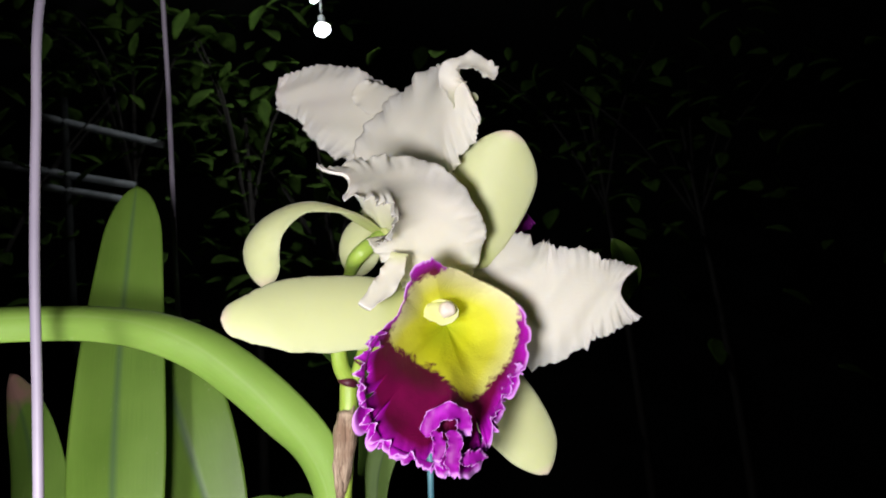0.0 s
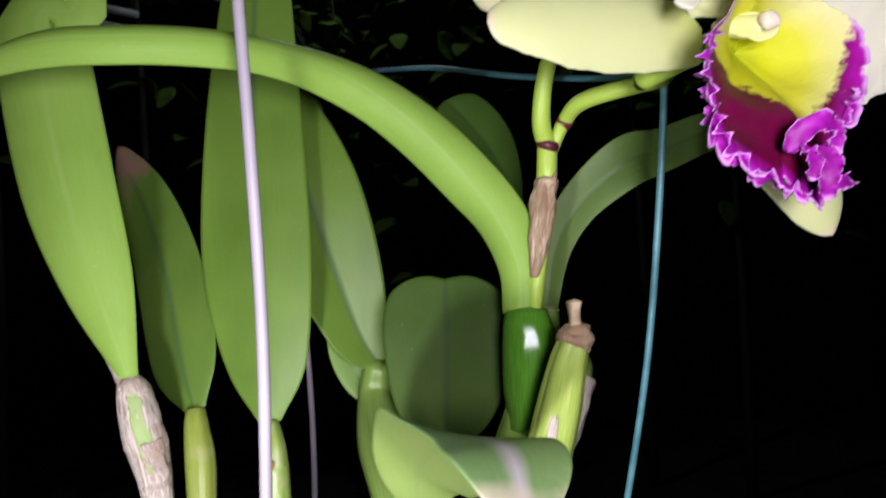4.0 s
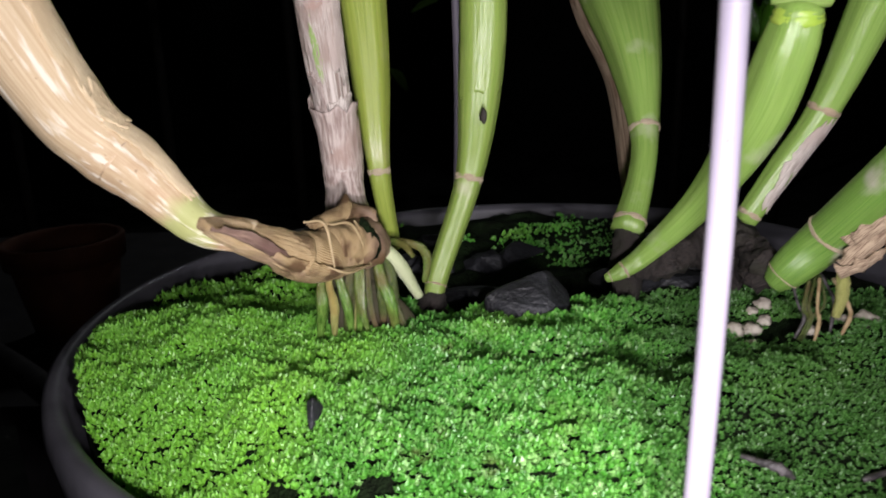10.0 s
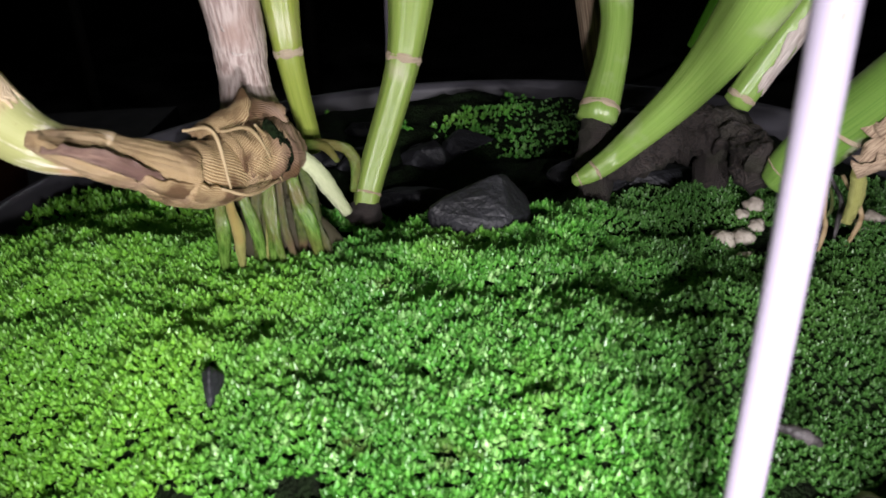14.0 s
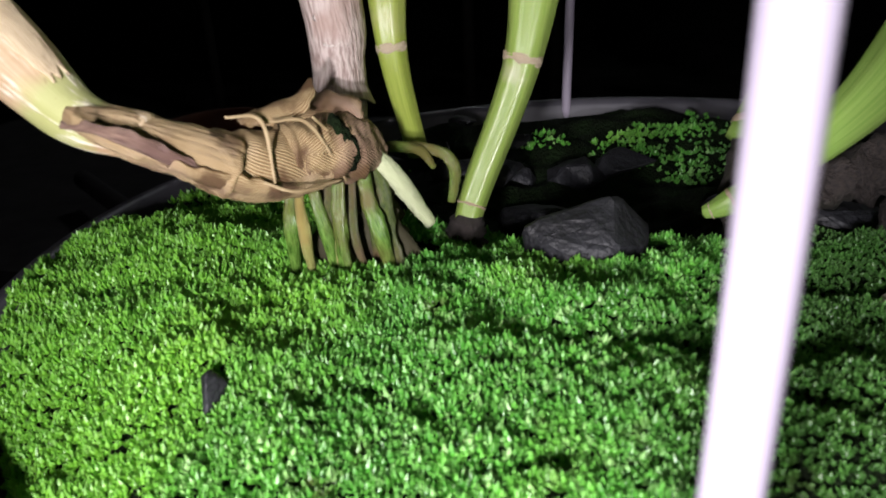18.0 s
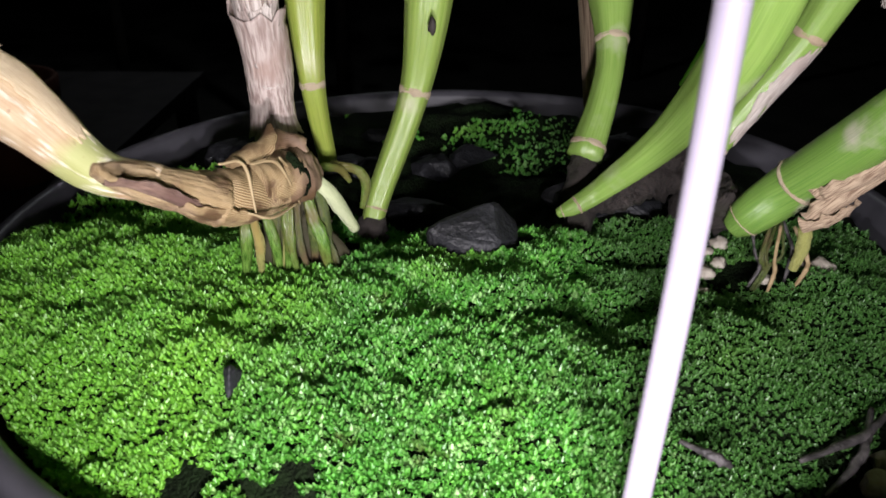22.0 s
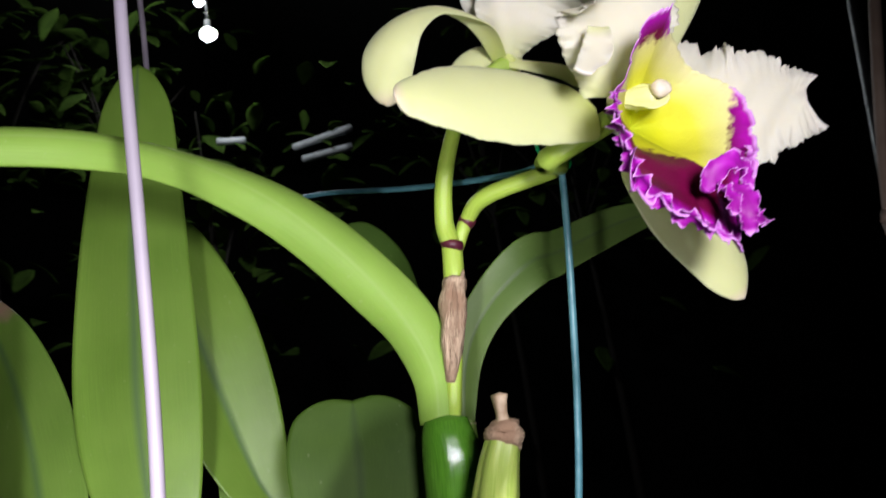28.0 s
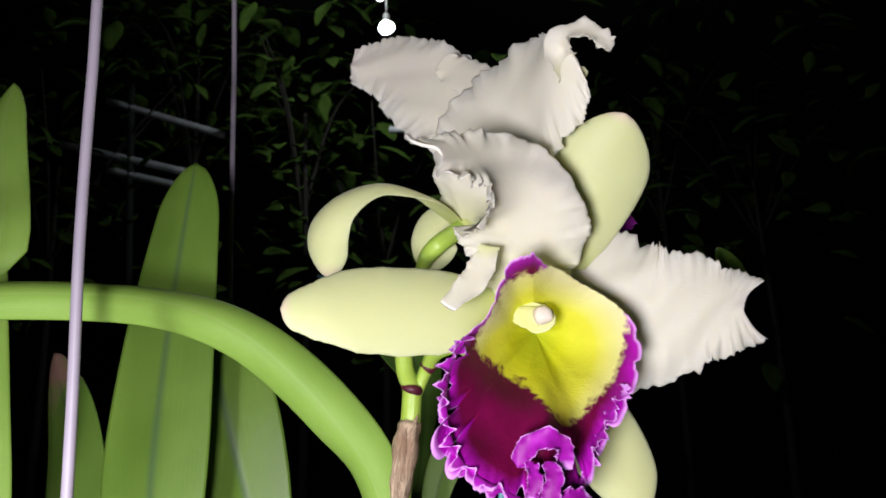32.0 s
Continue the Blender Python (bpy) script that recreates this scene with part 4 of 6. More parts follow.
# dark lumps put where a hollow of the rhizome lies in shade
for k, (a, r) in enumerate((((-0.0342, -0.0462, 1.0292), 0.0022), ((-0.0346, -0.0467, 1.0323), 0.0017))):
    part("hollow", lump(a, (r, r * 0.6, r * 1.6), k + 5.0, 0.5, 3), SOIL, orchid, "dark lump standing in for a shaded hollow in the rhizome")
part("husk_scale", ribbon([(-0.0445, -0.0578, 1.0370), (-0.0416, -0.0537, 1.0376), (-0.0393, -0.0493, 1.0385), (-0.0388, -0.0449, 1.0404)], [0.0006, 0.0020, 0.0024, 0.0005], (-0.3, -1, 0.3), 8, 26, -0.5, 0, 0.0005, 3, 0.0005, 12, 0.2, (0.0, 0.0)), RIBBED_SCALE, orchid, "tan papery scale wrapping the cane's foot")


def root(pts, rad, mat, label="", rough=0.16):
    part("root", tube(pts, rad, 14, 26, 0.06, 5, rough, len(orchid.children)), mat, orchid, label)


root([(-0.0330, -0.0388, 1.0277), (-0.0286, -0.0379, 1.0217), (-0.0249, -0.0339, 1.0127)], [0.0013, 0.0017, 0.0012], ROOT_PALE, "pale green aerial root")
# the bundle of wet green roots that carries the rhizome: offset at the top, at the foot, depth, radius, kind
rnd = random.Random(77)
for x0, x1, y, r, mat in ((-0.0076, -0.0090, 0.0, 0.0011, 0), (-0.0058, -0.0056, -0.0006, 0.0009, 1), (-0.0052, -0.0018, 0.0014, 0.0010, 0), (-0.0020, -0.0034, 0.0030, 0.0008, 2), (-0.0012, 0.0006, 0.0022, 0.0008, 2),
                          (0.0006, 0.0002, 0.0002, 0.0011, 0), (0.0012, 0.0024, -0.0004, 0.0008, 0), (0.0010, -0.0010, 0.0010, 0.0007, 1), (0.0024, 0.0040, 0.0022, 0.0008, 2), (0.0046, 0.0088, 0.0012, 0.0013, 0),
                          (0.0062, 0.0104, 0.0034, 0.0010, 2), (0.0040, 0.0052, 0.0040, 0.0010, 2), (-0.0028, 0.0016, 0.0034, 0.0007, 2)):
    w, q = rnd.uniform(-1, 1), rnd.uniform(-1, 1)
    root([(-0.0380 + x0, -0.0424 + y, 1.0245), (-0.0381 + x0 * 0.75 + x1 * 0.25 + 0.0006 * q, -0.0436 + y, 1.0200), (-0.0382 + x0 * 0.3 + x1 * 0.7 + 0.0010 * w, -0.0446 + y + 0.0012 * q, 1.0140 + 0.001 * w), (-0.0384 + x1 - 0.0006 * w, -0.0440 + y + 0.002 * w, 1.0062)], [r * 0.8, r * (1.0 + 0.2 * q), r * (1.1 + 0.2 * w), r * 0.75], (ROOT_GREEN, ROOT_PALE2, ROOT_DARK)[mat], "", rnd.uniform(0.1, 0.3))
root([(-0.0311, -0.0232, 1.0237), (-0.0256, -0.0212, 1.0217), (-0.0235, -0.0209, 1.0182), (-0.0244, -0.0214, 1.0121)], [0.0010, 0.0011, 0.0012, 0.0008], ROOT_GREEN)
root([(-0.0332, -0.0292, 1.0252), (-0.0291, -0.0242, 1.0231), (-0.0269, -0.0229, 1.0194)], [0.0010, 0.0010, 0.0006], ROOT_GREEN)
# one dark lump fills the space behind the roots
part("root_mass", lump((-0.0376, -0.0350, 1.0130), (0.0088, 0.0050, 0.0105), 3.0, 0.9, 4), ROOT_MASSM, orchid, "dark brown lump behind the roots under the rhizome")
# thin tangled roots and torn scales at the foot of the cut stem
for k in range(7):
    x, y = rnd.uniform(0.0600, 0.0720), rnd.uniform(-0.0420, -0.0370)
    u, v = x + rnd.uniform(-0.005, 0.003), y + rnd.uniform(-0.003, 0.001)
    root([(x, y + 0.005, 1.0150), ((x + u) / 2 + rnd.uniform(-0.002, 0.002), (y + v) / 2, 1.0100), (u + rnd.uniform(-0.001, 0.001), v, 1.0065), (u - 0.0015, v - 0.001, 1.0020)], [0.0004, rnd.uniform(0.0003, 0.0006), 0.0005, 0.0003], (ROOT_DARK, FIBRE, TWIG)[k % 3], "", 0.4)
root([(0.0705, -0.0425, 1.0190), (0.0702, -0.0440, 1.0140), (0.0690, -0.0445, 1.0085)], [0.0012, 0.0014, 0.0009], ROOT_PALE2, "short yellowish root stub")

# ---- leaves ----
def leaf(mid, hw, face, mat, label, **kw):
    kw.setdefault("th", 0.0018)
    return part("leaf", ribbon(mid, hw, face, **kw), mat, orchid, label)


# A: the long arching leaf
leaf([(0.0948, -0.0399, 1.1494), (0.0953, -0.0400, 1.1660), (0.0895, -0.0415, 1.1825), (0.0786, -0.0465, 1.1985), (0.0642, -0.0515, 1.2148), (0.0485, -0.0560, 1.2285), (0.0328, -0.0640, 1.2370), (0.0178, -0.0780, 1.2402), (0.0010, -0.0930, 1.2398), (-0.0235, -0.1040, 1.2385), (-0.0500, -0.1060, 1.2368), (-0.0880, -0.1000, 1.2260)],
     [0.0072, 0.0086, 0.0100, 0.0104, 0.0100, 0.0092, 0.0085, 0.0079, 0.0074, 0.0069, 0.0064, 0.0032],
     [(-0.2, -1, 0.1), (-0.3, -1, 0.2), (-0.5, -1, 0.3), (-0.4, -1, 0.35), (-0.3, -1, 0.3), (-0.2, -1, 0.3), (-0.1, -1, 0.3), (0, -1, 0.3), (0, -1, 0.3), (0, -1, 0.3), (0, -1, 0.3), (0, -1, 0.3)],
     LEAF_PALE, "long pale green leaf arching over in a bow", cup=-0.5, nv=56, th=0.0022)
# D: upright pale leaf
leaf([(-0.0502, -0.0428, 1.1335), (-0.0601, -0.0460, 1.1694), (-0.0719, -0.0460, 1.2126), (-0.0810, -0.0420, 1.2695), (-0.0666, -0.0400, 1.2760), (-0.0759, -0.0350, 1.3281), (-0.0773, -0.0300, 1.3535)],
     [0.0033, 0.0129, 0.0173, 0.0163, 0.0103, 0.0088, 0.0048], (0.15, -1, 0.05), LEAF_PALE, "broad upright pale green leaf", cup=-0.25, nv=40)
# E
leaf([(-0.0413, -0.0014, 1.1144), (-0.0482, 0.0040, 1.1336), (-0.0589, 0.0180, 1.1680), (-0.0735, 0.0340, 1.2020), (-0.0935, 0.0480, 1.2390)],
     [0.0047, 0.0159, 0.0182, 0.0153, 0.0083], (-0.2, -1, 0.0), LEAF_TIPPED, "upright green leaf with a browned tip", fold=-0.12, nv=36, ends=(0.0, 0.2))
# F
leaf([(-0.0093, -0.0040, 1.1087), (-0.0106, -0.0010, 1.1324), (-0.0147, 0.0040, 1.1756), (-0.0155, 0.0110, 1.2346), (-0.0140, 0.0180, 1.2925), (-0.0124, 0.0235, 1.3310)],
     [0.0047, 0.0171, 0.0236, 0.0218, 0.0168, 0.0122], (0.05, -1, 0.0), LEAF_UP, "tall upright green leaf with a dark midrib", fold=-0.10, nv=40, ends=(0.0, 0.16))
# G: channelled leaf
leaf([(0.0309, 0.0469, 1.1256), (0.0218, 0.0460, 1.1411), (0.0108, 0.0450, 1.1745), (-0.0004, 0.0450, 1.2114), (-0.0121, 0.0500, 1.2473), (-0.0186, 0.0550, 1.2725)],
     [0.0065, 0.0152, 0.0228, 0.0250, 0.0198, 0.0084], (0.45, -1, 0.0), LEAF_UP, "green channelled leaf behind the tall one", fold=0.30, nv=36)
# H: the short leaf that bends forward
ribbon_h = ribbon([(0.0550, -0.0470, 1.0753), (0.0550, -0.0521, 1.0851), (0.0562, -0.0645, 1.1000), (0.0636, -0.0915, 1.1130), (0.0718, -0.1165, 1.1200), (0.0782, -0.1385, 1.1238), (0.0830, -0.1575, 1.1236), (0.0850, -0.1790, 1.1140)],
     [0.0056, 0.0080, 0.0186, 0.0206, 0.0162, 0.0130, 0.0128, 0.0060],
     [(-0.2, -1, -0.2), (-0.2, -1, -0.2), (-0.3, -1, -0.2), (-0.4, -0.8, -0.6), (-0.3, -0.35, -1), (-0.2, 0.4, -0.9), (-0.2, 0.9, -0.5), (-0.1, 0.9, -0.5)], cup=-0.05, nv=50, th=0.002, ends=(0.0, 0.14))
leaf_h = part("leaf", ribbon_h, LEAF_UNDER, orchid, "short broad leaf bent forward with a pale scarred tip")
leaf_h.data.materials.append(LEAF_TOP)
leaf_h.data.polygons.foreach_set("material_index", [(i % 2) for i in range(50 * 24 * 2)] + [1] * (len(leaf_h.data.polygons) - 50 * 24 * 2))
# M: heart-shaped leaf behind, its shade put into the dark colour, with its thin stem
leaf([(0.0634, -0.0040, 1.0916), (0.0646, -0.0040, 1.1130), (0.0663, -0.0030, 1.1386), (0.0663, -0.0010, 1.1540), (0.0667, 0.0000, 1.1640)], [0.0094, 0.0215, 0.0265, 0.0248, 0.0175], (0.0, -1, 0.1), LEAF_M_SHADED, "heart-shaped leaf coloured as if shaded, with a notched tip", fold=0.15, nv=34, ends=(0.2, 0.20), horn=0.45)
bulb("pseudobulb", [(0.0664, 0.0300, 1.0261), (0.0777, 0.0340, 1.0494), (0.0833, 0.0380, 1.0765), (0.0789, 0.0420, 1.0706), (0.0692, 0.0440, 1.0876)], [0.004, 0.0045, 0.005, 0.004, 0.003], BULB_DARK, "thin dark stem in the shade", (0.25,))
# small leaf behind G
leaf([(0.0235, 0.0750, 1.1005), (0.0165, 0.0760, 1.1154), (0.0114, 0.0780, 1.1374), (0.0152, 0.0800, 1.1662)], [0.0014, 0.0089, 0.0108, 0.0070], (0.2, -1, 0), LEAF_MID, "small green leaf behind the others", fold=0.2)
bulb("pseudobulb", [(0.0235, 0.0750, 1.1005), (0.0294, 0.0700, 1.0786), (0.0388, 0.0600, 1.0548), (0.0387, 0.0300, 1.0216)], [0.0035, 0.004, 0.004, 0.003], SPIKE_SHEATH, "thin reddish sheathed stem")
# a small leaf far behind
leaf([(0.2167, -0.0287, 1.2287), (0.2248, -0.0312, 1.2402), (0.2296, -0.0334, 1.2496), (0.2259, -0.0361, 1.2608)], [0.0035, 0.0085, 0.0075, 0.0020], (0.3, -1, 0.1), LEAF_MID, "small green leaf behind the white petal", nv=24, fold=0.15)
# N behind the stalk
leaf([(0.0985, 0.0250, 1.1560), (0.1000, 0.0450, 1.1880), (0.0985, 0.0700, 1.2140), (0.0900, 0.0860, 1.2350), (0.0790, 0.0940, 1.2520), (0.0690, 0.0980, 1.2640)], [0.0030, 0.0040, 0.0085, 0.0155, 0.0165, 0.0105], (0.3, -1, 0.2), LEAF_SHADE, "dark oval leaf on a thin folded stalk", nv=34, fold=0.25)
# O to the right
leaf([(0.1089, -0.0023, 1.1492), (0.1133, -0.0059, 1.1737), (0.1234, -0.0105, 1.1914), (0.1418, -0.0157, 1.2063), (0.1574, -0.0100, 1.2113), (0.1849, -0.0100, 1.2203), (0.2114, -0.0100, 1.2249)], [0.0040, 0.0066, 0.0084, 0.0103, 0.0089, 0.0072, 0.0030], (-0.35, -1, -0.2), LEAF_O, "narrow dull green leaf arching away", nv=40, fold=0.3)
bulb("pseudobulb", [(0.1092, -0.0014, 1.1498), (0.1090, -0.0005, 1.1293), (0.1248, 0.0372, 1.1196), (0.1136, 0.0224, 1.0925)], [0.0040, 0.0058, 0.0072, 0.0050], BULB, "slender stem rising out of a dry sheath", (0.02,))

# ---- flower stalk ----
stalk = part("flower_stalk", tube([(0.1000, -0.0388, 1.1501), (0.1044, -0.0427, 1.1809), (0.1066, -0.0452, 1.1973), (0.1076, -0.0460, 1.2094)], [0.0025, 0.0033, 0.0037, 0.0037], 16, 20), PEDICEL, orchid, "green flower stalk")
part("sheath", tube([(0.1005, -0.0420, 1.1625), (0.1030, -0.0453, 1.1768), (0.1050, -0.0465, 1.1889), (0.1067, -0.0473, 1.1974)], [0.0017, 0.0040, 0.0046, 0.0038], 18, 20, 0.15, 5, 0.2), SPIKE_SHEATH, stalk, "dry pinkish tan sheath")
for k, (a, b, c, hw) in enumerate((((0.1067, -0.0495, 1.1896), (0.1084, -0.0509, 1.1949), (0.1096, -0.0494, 1.1997), 0.0018), ((0.1024, -0.0494, 1.1766), (0.1044, -0.0513, 1.1865), (0.1056, -0.0511, 1.1956), 0.0022), ((0.1004, -0.0450, 1.1626), (0.1016, -0.0477, 1.1696), (0.1017, -0.0498, 1.1807), 0.0016))):
    part("sheath", ribbon([a, b, c], [hw, hw * 0.8, hw * 0.15], (0.2 - 0.2 * k, -1, 0), 5, 18, -0.5, 0, 0.0005, 3, 0.0004, 90 + k, 0.5), SPIKE_SHEATH, stalk, "torn dry edge of the sheath")
part("ring", tube([(0.1070, -0.0473, 1.2082), (0.1075, -0.0474, 1.2094), (0.1078, -0.0475, 1.2106)], [0.0039, 0.0043, 0.0037], 16, 6), PURPLE_RING, stalk, "purple node ring")
part("pedicel", tube([(0.1076, -0.0460, 1.2094), (0.1054, -0.0513, 1.2172), (0.1071, -0.0578, 1.2321), (0.1139, -0.0643, 1.2500), (0.1200, -0.0830, 1.2529), (0.1300, -0.0780, 1.2614)], [0.0035, 0.0033, 0.0030, 0.0027, 0.0031, 0.0032], 14, 26), PEDICEL, stalk, "green pedicel of the rear flower")
part("pedicel", tube([(0.1091, -0.0461, 1.2074), (0.1137, -0.0489, 1.2171), (0.1203, -0.0592, 1.2223), (0.1419, -0.0758, 1.2236), (0.1311, -0.0980, 1.2182), (0.1480, -0.1093, 1.2241)], [0.0021, 0.0027, 0.0030, 0.0028, 0.0035, 0.0034], 14, 26), PEDICEL, stalk, "green pedicel of the front flower")
part("ring", tube([(0.1128, -0.0488, 1.2159), (0.1139, -0.0489, 1.2171), (0.1149, -0.0500, 1.2181)], [0.0028, 0.0031, 0.0029], 14, 6), PURPLE_RING, stalk, "purple ring")

# ---- flowers ----
front = part("flower", tube([(0.1492, -0.1117, 1.2255), (0.1513, -0.1158, 1.2257), (0.1527, -0.1207, 1.2248)], [0.003, 0.004, 0.002], 12, 8), SEPAL, orchid, "front flower with a purple and yellow lip")


def petal(name, parent, mid, hw, face, mat, label="", **kw):
    kw.setdefault("th", 0.0009)
    return part(name, ribbon(mid, hw, face, **kw), mat, parent, label)


petal("sepal", front, [(0.1436, -0.1121, 1.2269), (0.1268, -0.1206, 1.2265), (0.1064, -0.1283, 1.2263), (0.0950, -0.1324, 1.2255), (0.0844, -0.1346, 1.2250)], [0.0098, 0.0132, 0.0134, 0.0096, 0.0042], (-0.1, -1, 0.25), SEPAL, "cream green sepal", cup=-0.18, ends=(0.05, 0.07), nv=40, jag=0.05, seed=31)
petal("sepal", front, [(0.1529, -0.1071, 1.2153), (0.1646, -0.1057, 1.1975), (0.1744, -0.1038, 1.1821), (0.1798, -0.1007, 1.1692)], [0.0064, 0.0117, 0.0104, 0.0056], (0.15, -1, 0.15), SEPAL, "cream green sepal", cup=-0.18, ends=(0.1, 0.22), nv=34)
petal("sepal", front, [(0.1579, -0.1078, 1.2401), (0.1661, -0.1101, 1.2549), (0.1741, -0.1153, 1.2688), (0.1803, -0.1212, 1.2811)], [0.0090, 0.0132, 0.0142, 0.0098], (0.2, -1, 0.1), SEPAL, "cream green upright sepal", cup=-0.2, ends=(0.1, 0.34), nv=34)
petal("petal", front, [(0.1525, -0.1017, 1.2358), (0.1664, -0.1057, 1.2322), (0.1846, -0.1096, 1.2245), (0.2003, -0.1104, 1.2249), (0.2124, -0.1090, 1.2245)], [0.0102, 0.0205, 0.0217, 0.0161, 0.0091], (0.2, -1, -0.15), PETAL, "ruffled white petal", cup=-0.10, ruf=0.0012, rn=8, jag=0.14, crimp=0.0008, nv=100, nu=20, seed=1, horn=0.78, ends=(0.0, 0.0), waves=0.002)
petal("petal", front, [(0.1496, -0.1128, 1.2301), (0.1494, -0.1260, 1.2426), (0.1473, -0.1386, 1.2520), (0.1404, -0.1522, 1.2567), (0.1289, -0.1663, 1.2543)], [0.0094, 0.0178, 0.0167, 0.0102, 0.0071], [(0, -1, 0), (0, -1, 0.0), (0.1, -1, 0.1), (0.1, -1, 0.2), (-0.2, -1, 0.3)], PETAL, "ruffled white petal folded forward", cup=-0.12, ruf=0.0012, rn=8, jag=0.06, crimp=0.0009, nv=90, nu=20, seed=2, ends=(0.0, 0.0), waves=0.0015, horn=0.9)
petal("petal_flap", front, [(0.1403, -0.1338, 1.2397), (0.1363, -0.1378, 1.2304), (0.1294, -0.1433, 1.2224)], [0.0028, 0.0041, 0.0023], (-0.3, -1, 0), PETAL, "crimped petal margin", cup=0.2, ruf=0.0008, rn=3, jag=0.06, nv=30, nu=10, seed=3, ends=(0.0, 0.0))
LIPC = np.array((0.1516, -0.1133, 1.2194))
MARGIN = [(0.1509, -0.1525, 1.2329), (0.1450, -0.1501, 1.2309), (0.1421, -0.1459, 1.2258), (0.1394, -0.1456, 1.2200), (0.1336, -0.1492, 1.2139), (0.1295, -0.1550, 1.2058), (0.1287, -0.1588, 1.1974), (0.1296, -0.1585, 1.1896), (0.1337, -0.1590, 1.1824), (0.1423, -0.1565, 1.1772), (0.1508, -0.1527, 1.1735), (0.1584, -0.1441, 1.1770), (0.1623, -0.1406, 1.1843), (0.1677, -0.1355, 1.1934), (0.1739, -0.1333, 1.2021), (0.1768, -0.1316, 1.2122), (0.1742, -0.1308, 1.2216), (0.1667, -0.1284, 1.2284), (0.1578, -0.1376, 1.2317)]
YELLOW = [0.80, 0.86, 0.93, 0.96, 0.84, 0.64, 0.48, 0.42, 0.38, 0.38, 0.46, 0.60, 0.70, 0.76, 0.82, 0.86, 1.0, 1.25, 1.1]
BULGE = [-0.004, -0.004, -0.003, -0.002, 0.0, 0.001, 0.002, 0.002, 0.003, 0.005, 0.006, 0.006, 0.004, 0.001, -0.003, -0.004, -0.004, -0.004, -0.004]
FRILL = [0.8, 0.9, 0.7, 0.8, 1.0, 1.3, 1.4, 1.4, 1.4, 1.4, 1.4, 1.3, 1.0, 0.8, 0.7, 0.5, 0.3, 0.1, 0.4]


NOTCHES = ((4.75 / 19, 0.18), (6.2 / 19, 0.22), (7.25 / 19, 0.28), (11.3 / 19, 0.20), (9.3 / 19, 0.12))


def lip_mesh(na=640, nr=46):
    """The lip: from the throat out to a frilled margin; u tells how far a place lies past the yellow, v how near the margin it is."""
    a = np.arange(na) / na
    ring = lambda q: spline(np.array(list(q) + list(q[:1])), a)
    m, yl, bl, fr = ring(MARGIN), ring(YELLOW)[:, 0], ring(BULGE)[:, 0], ring(FRILL)[:, 0]
    V, UV, F = [], [], []
    out = np.array([0.05, -0.97, 0.1])
    for i in range(nr + 1):
        r = (i / nr) ** 0.9
        for j in range(na):
            d = m[j] - LIPC
            ph = 2 * math.pi * 20 * a[j] + 5.0 * noise.noise((a[j] * 9.3, 1.7, 0.4))
            amp = min(1.35, max(0.45, 0.9 + 1.3 * noise.noise((a[j] * 13.0, 4.4, 2.0))))
            fine = math.sin(2 * math.pi * 71 * a[j] + 2.5 * noise.noise((a[j] * 40, 5.7, 0)))
            edge = max(0.0, (r - 0.86) / 0.14)
            f = fr[j] * amp * edge ** 1.3
            wide = fr[j] * max(0.0, (r - 0.45) / 0.55) ** 2
            notch = sum(q * math.exp(-(min(abs(a[j] - c), 1 - abs(a[j] - c)) / 0.0055) ** 2) for c, q in NOTCHES)
            k = r * (1 + f * 0.036 * math.cos(ph) + fr[j] * edge * (0.004 * fine + 0.055 * noise.noise((a[j] * 12, 8.1, 0))) - notch * max(0.0, (r - 0.60) / 0.40) ** 2)
            p = LIPC + d * k + out * (bl[j] * math.sin(math.pi * min(1.0, r) ** 1.2) * 1.15)
            p = p + out * (f * (0.0010 * math.cos(ph + 2.6) + 0.0014 * math.sin(ph * 0.5) + 0.0008 * edge) + 0.0002 * edge * fine + wide * 0.0026 * noise.noise((a[j] * 17.3, r * 2.3, 6.1)))
            along = m[(j + 2) % na] - m[j - 2]
            p = p + min(1.2, f) * (0.0011 * math.sin(ph) + 0.00035 * math.sin(2 * ph)) * along / max(1e-9, np.linalg.norm(along))
            p = p + out * 0.0016 * noise.noise((p[0] * 110, p[2] * 110, 4)) * min(1, r * 2)
            fold = math.exp(-((a[j] - 0.53) / 0.035) ** 2)
            p = p + out * 0.0035 * fold * math.sin(math.pi * min(1, max(0, (r - 0.30) / 0.55)))
            groove = math.exp(-((a[j] - 0.66) / 0.05) ** 2)
            p = p - out * 0.003 * groove * math.sin(math.pi * min(1, r / 0.8))
            V.append(p)
            UV.append((0.5 + (r - yl[j]) * 0.8, r))
    for i in range(nr):
        for j in range(na):
            k = (j + 1) % na
            F.append((i * na + j, i * na + k, (i + 1) * na + k, (i + 1) * na + j))
    n = len(V)
    V = np.array(V)
    back = V - out * 0.0007
    F += [tuple(n + q for q in reversed(f)) for f in F]
    for j in range(na):
        k = (j + 1) % na
        F.append((nr * na + j, nr * na + k, n + nr * na + k, n + nr * na + j))
    return np.vstack([V, back]), F, UV + UV


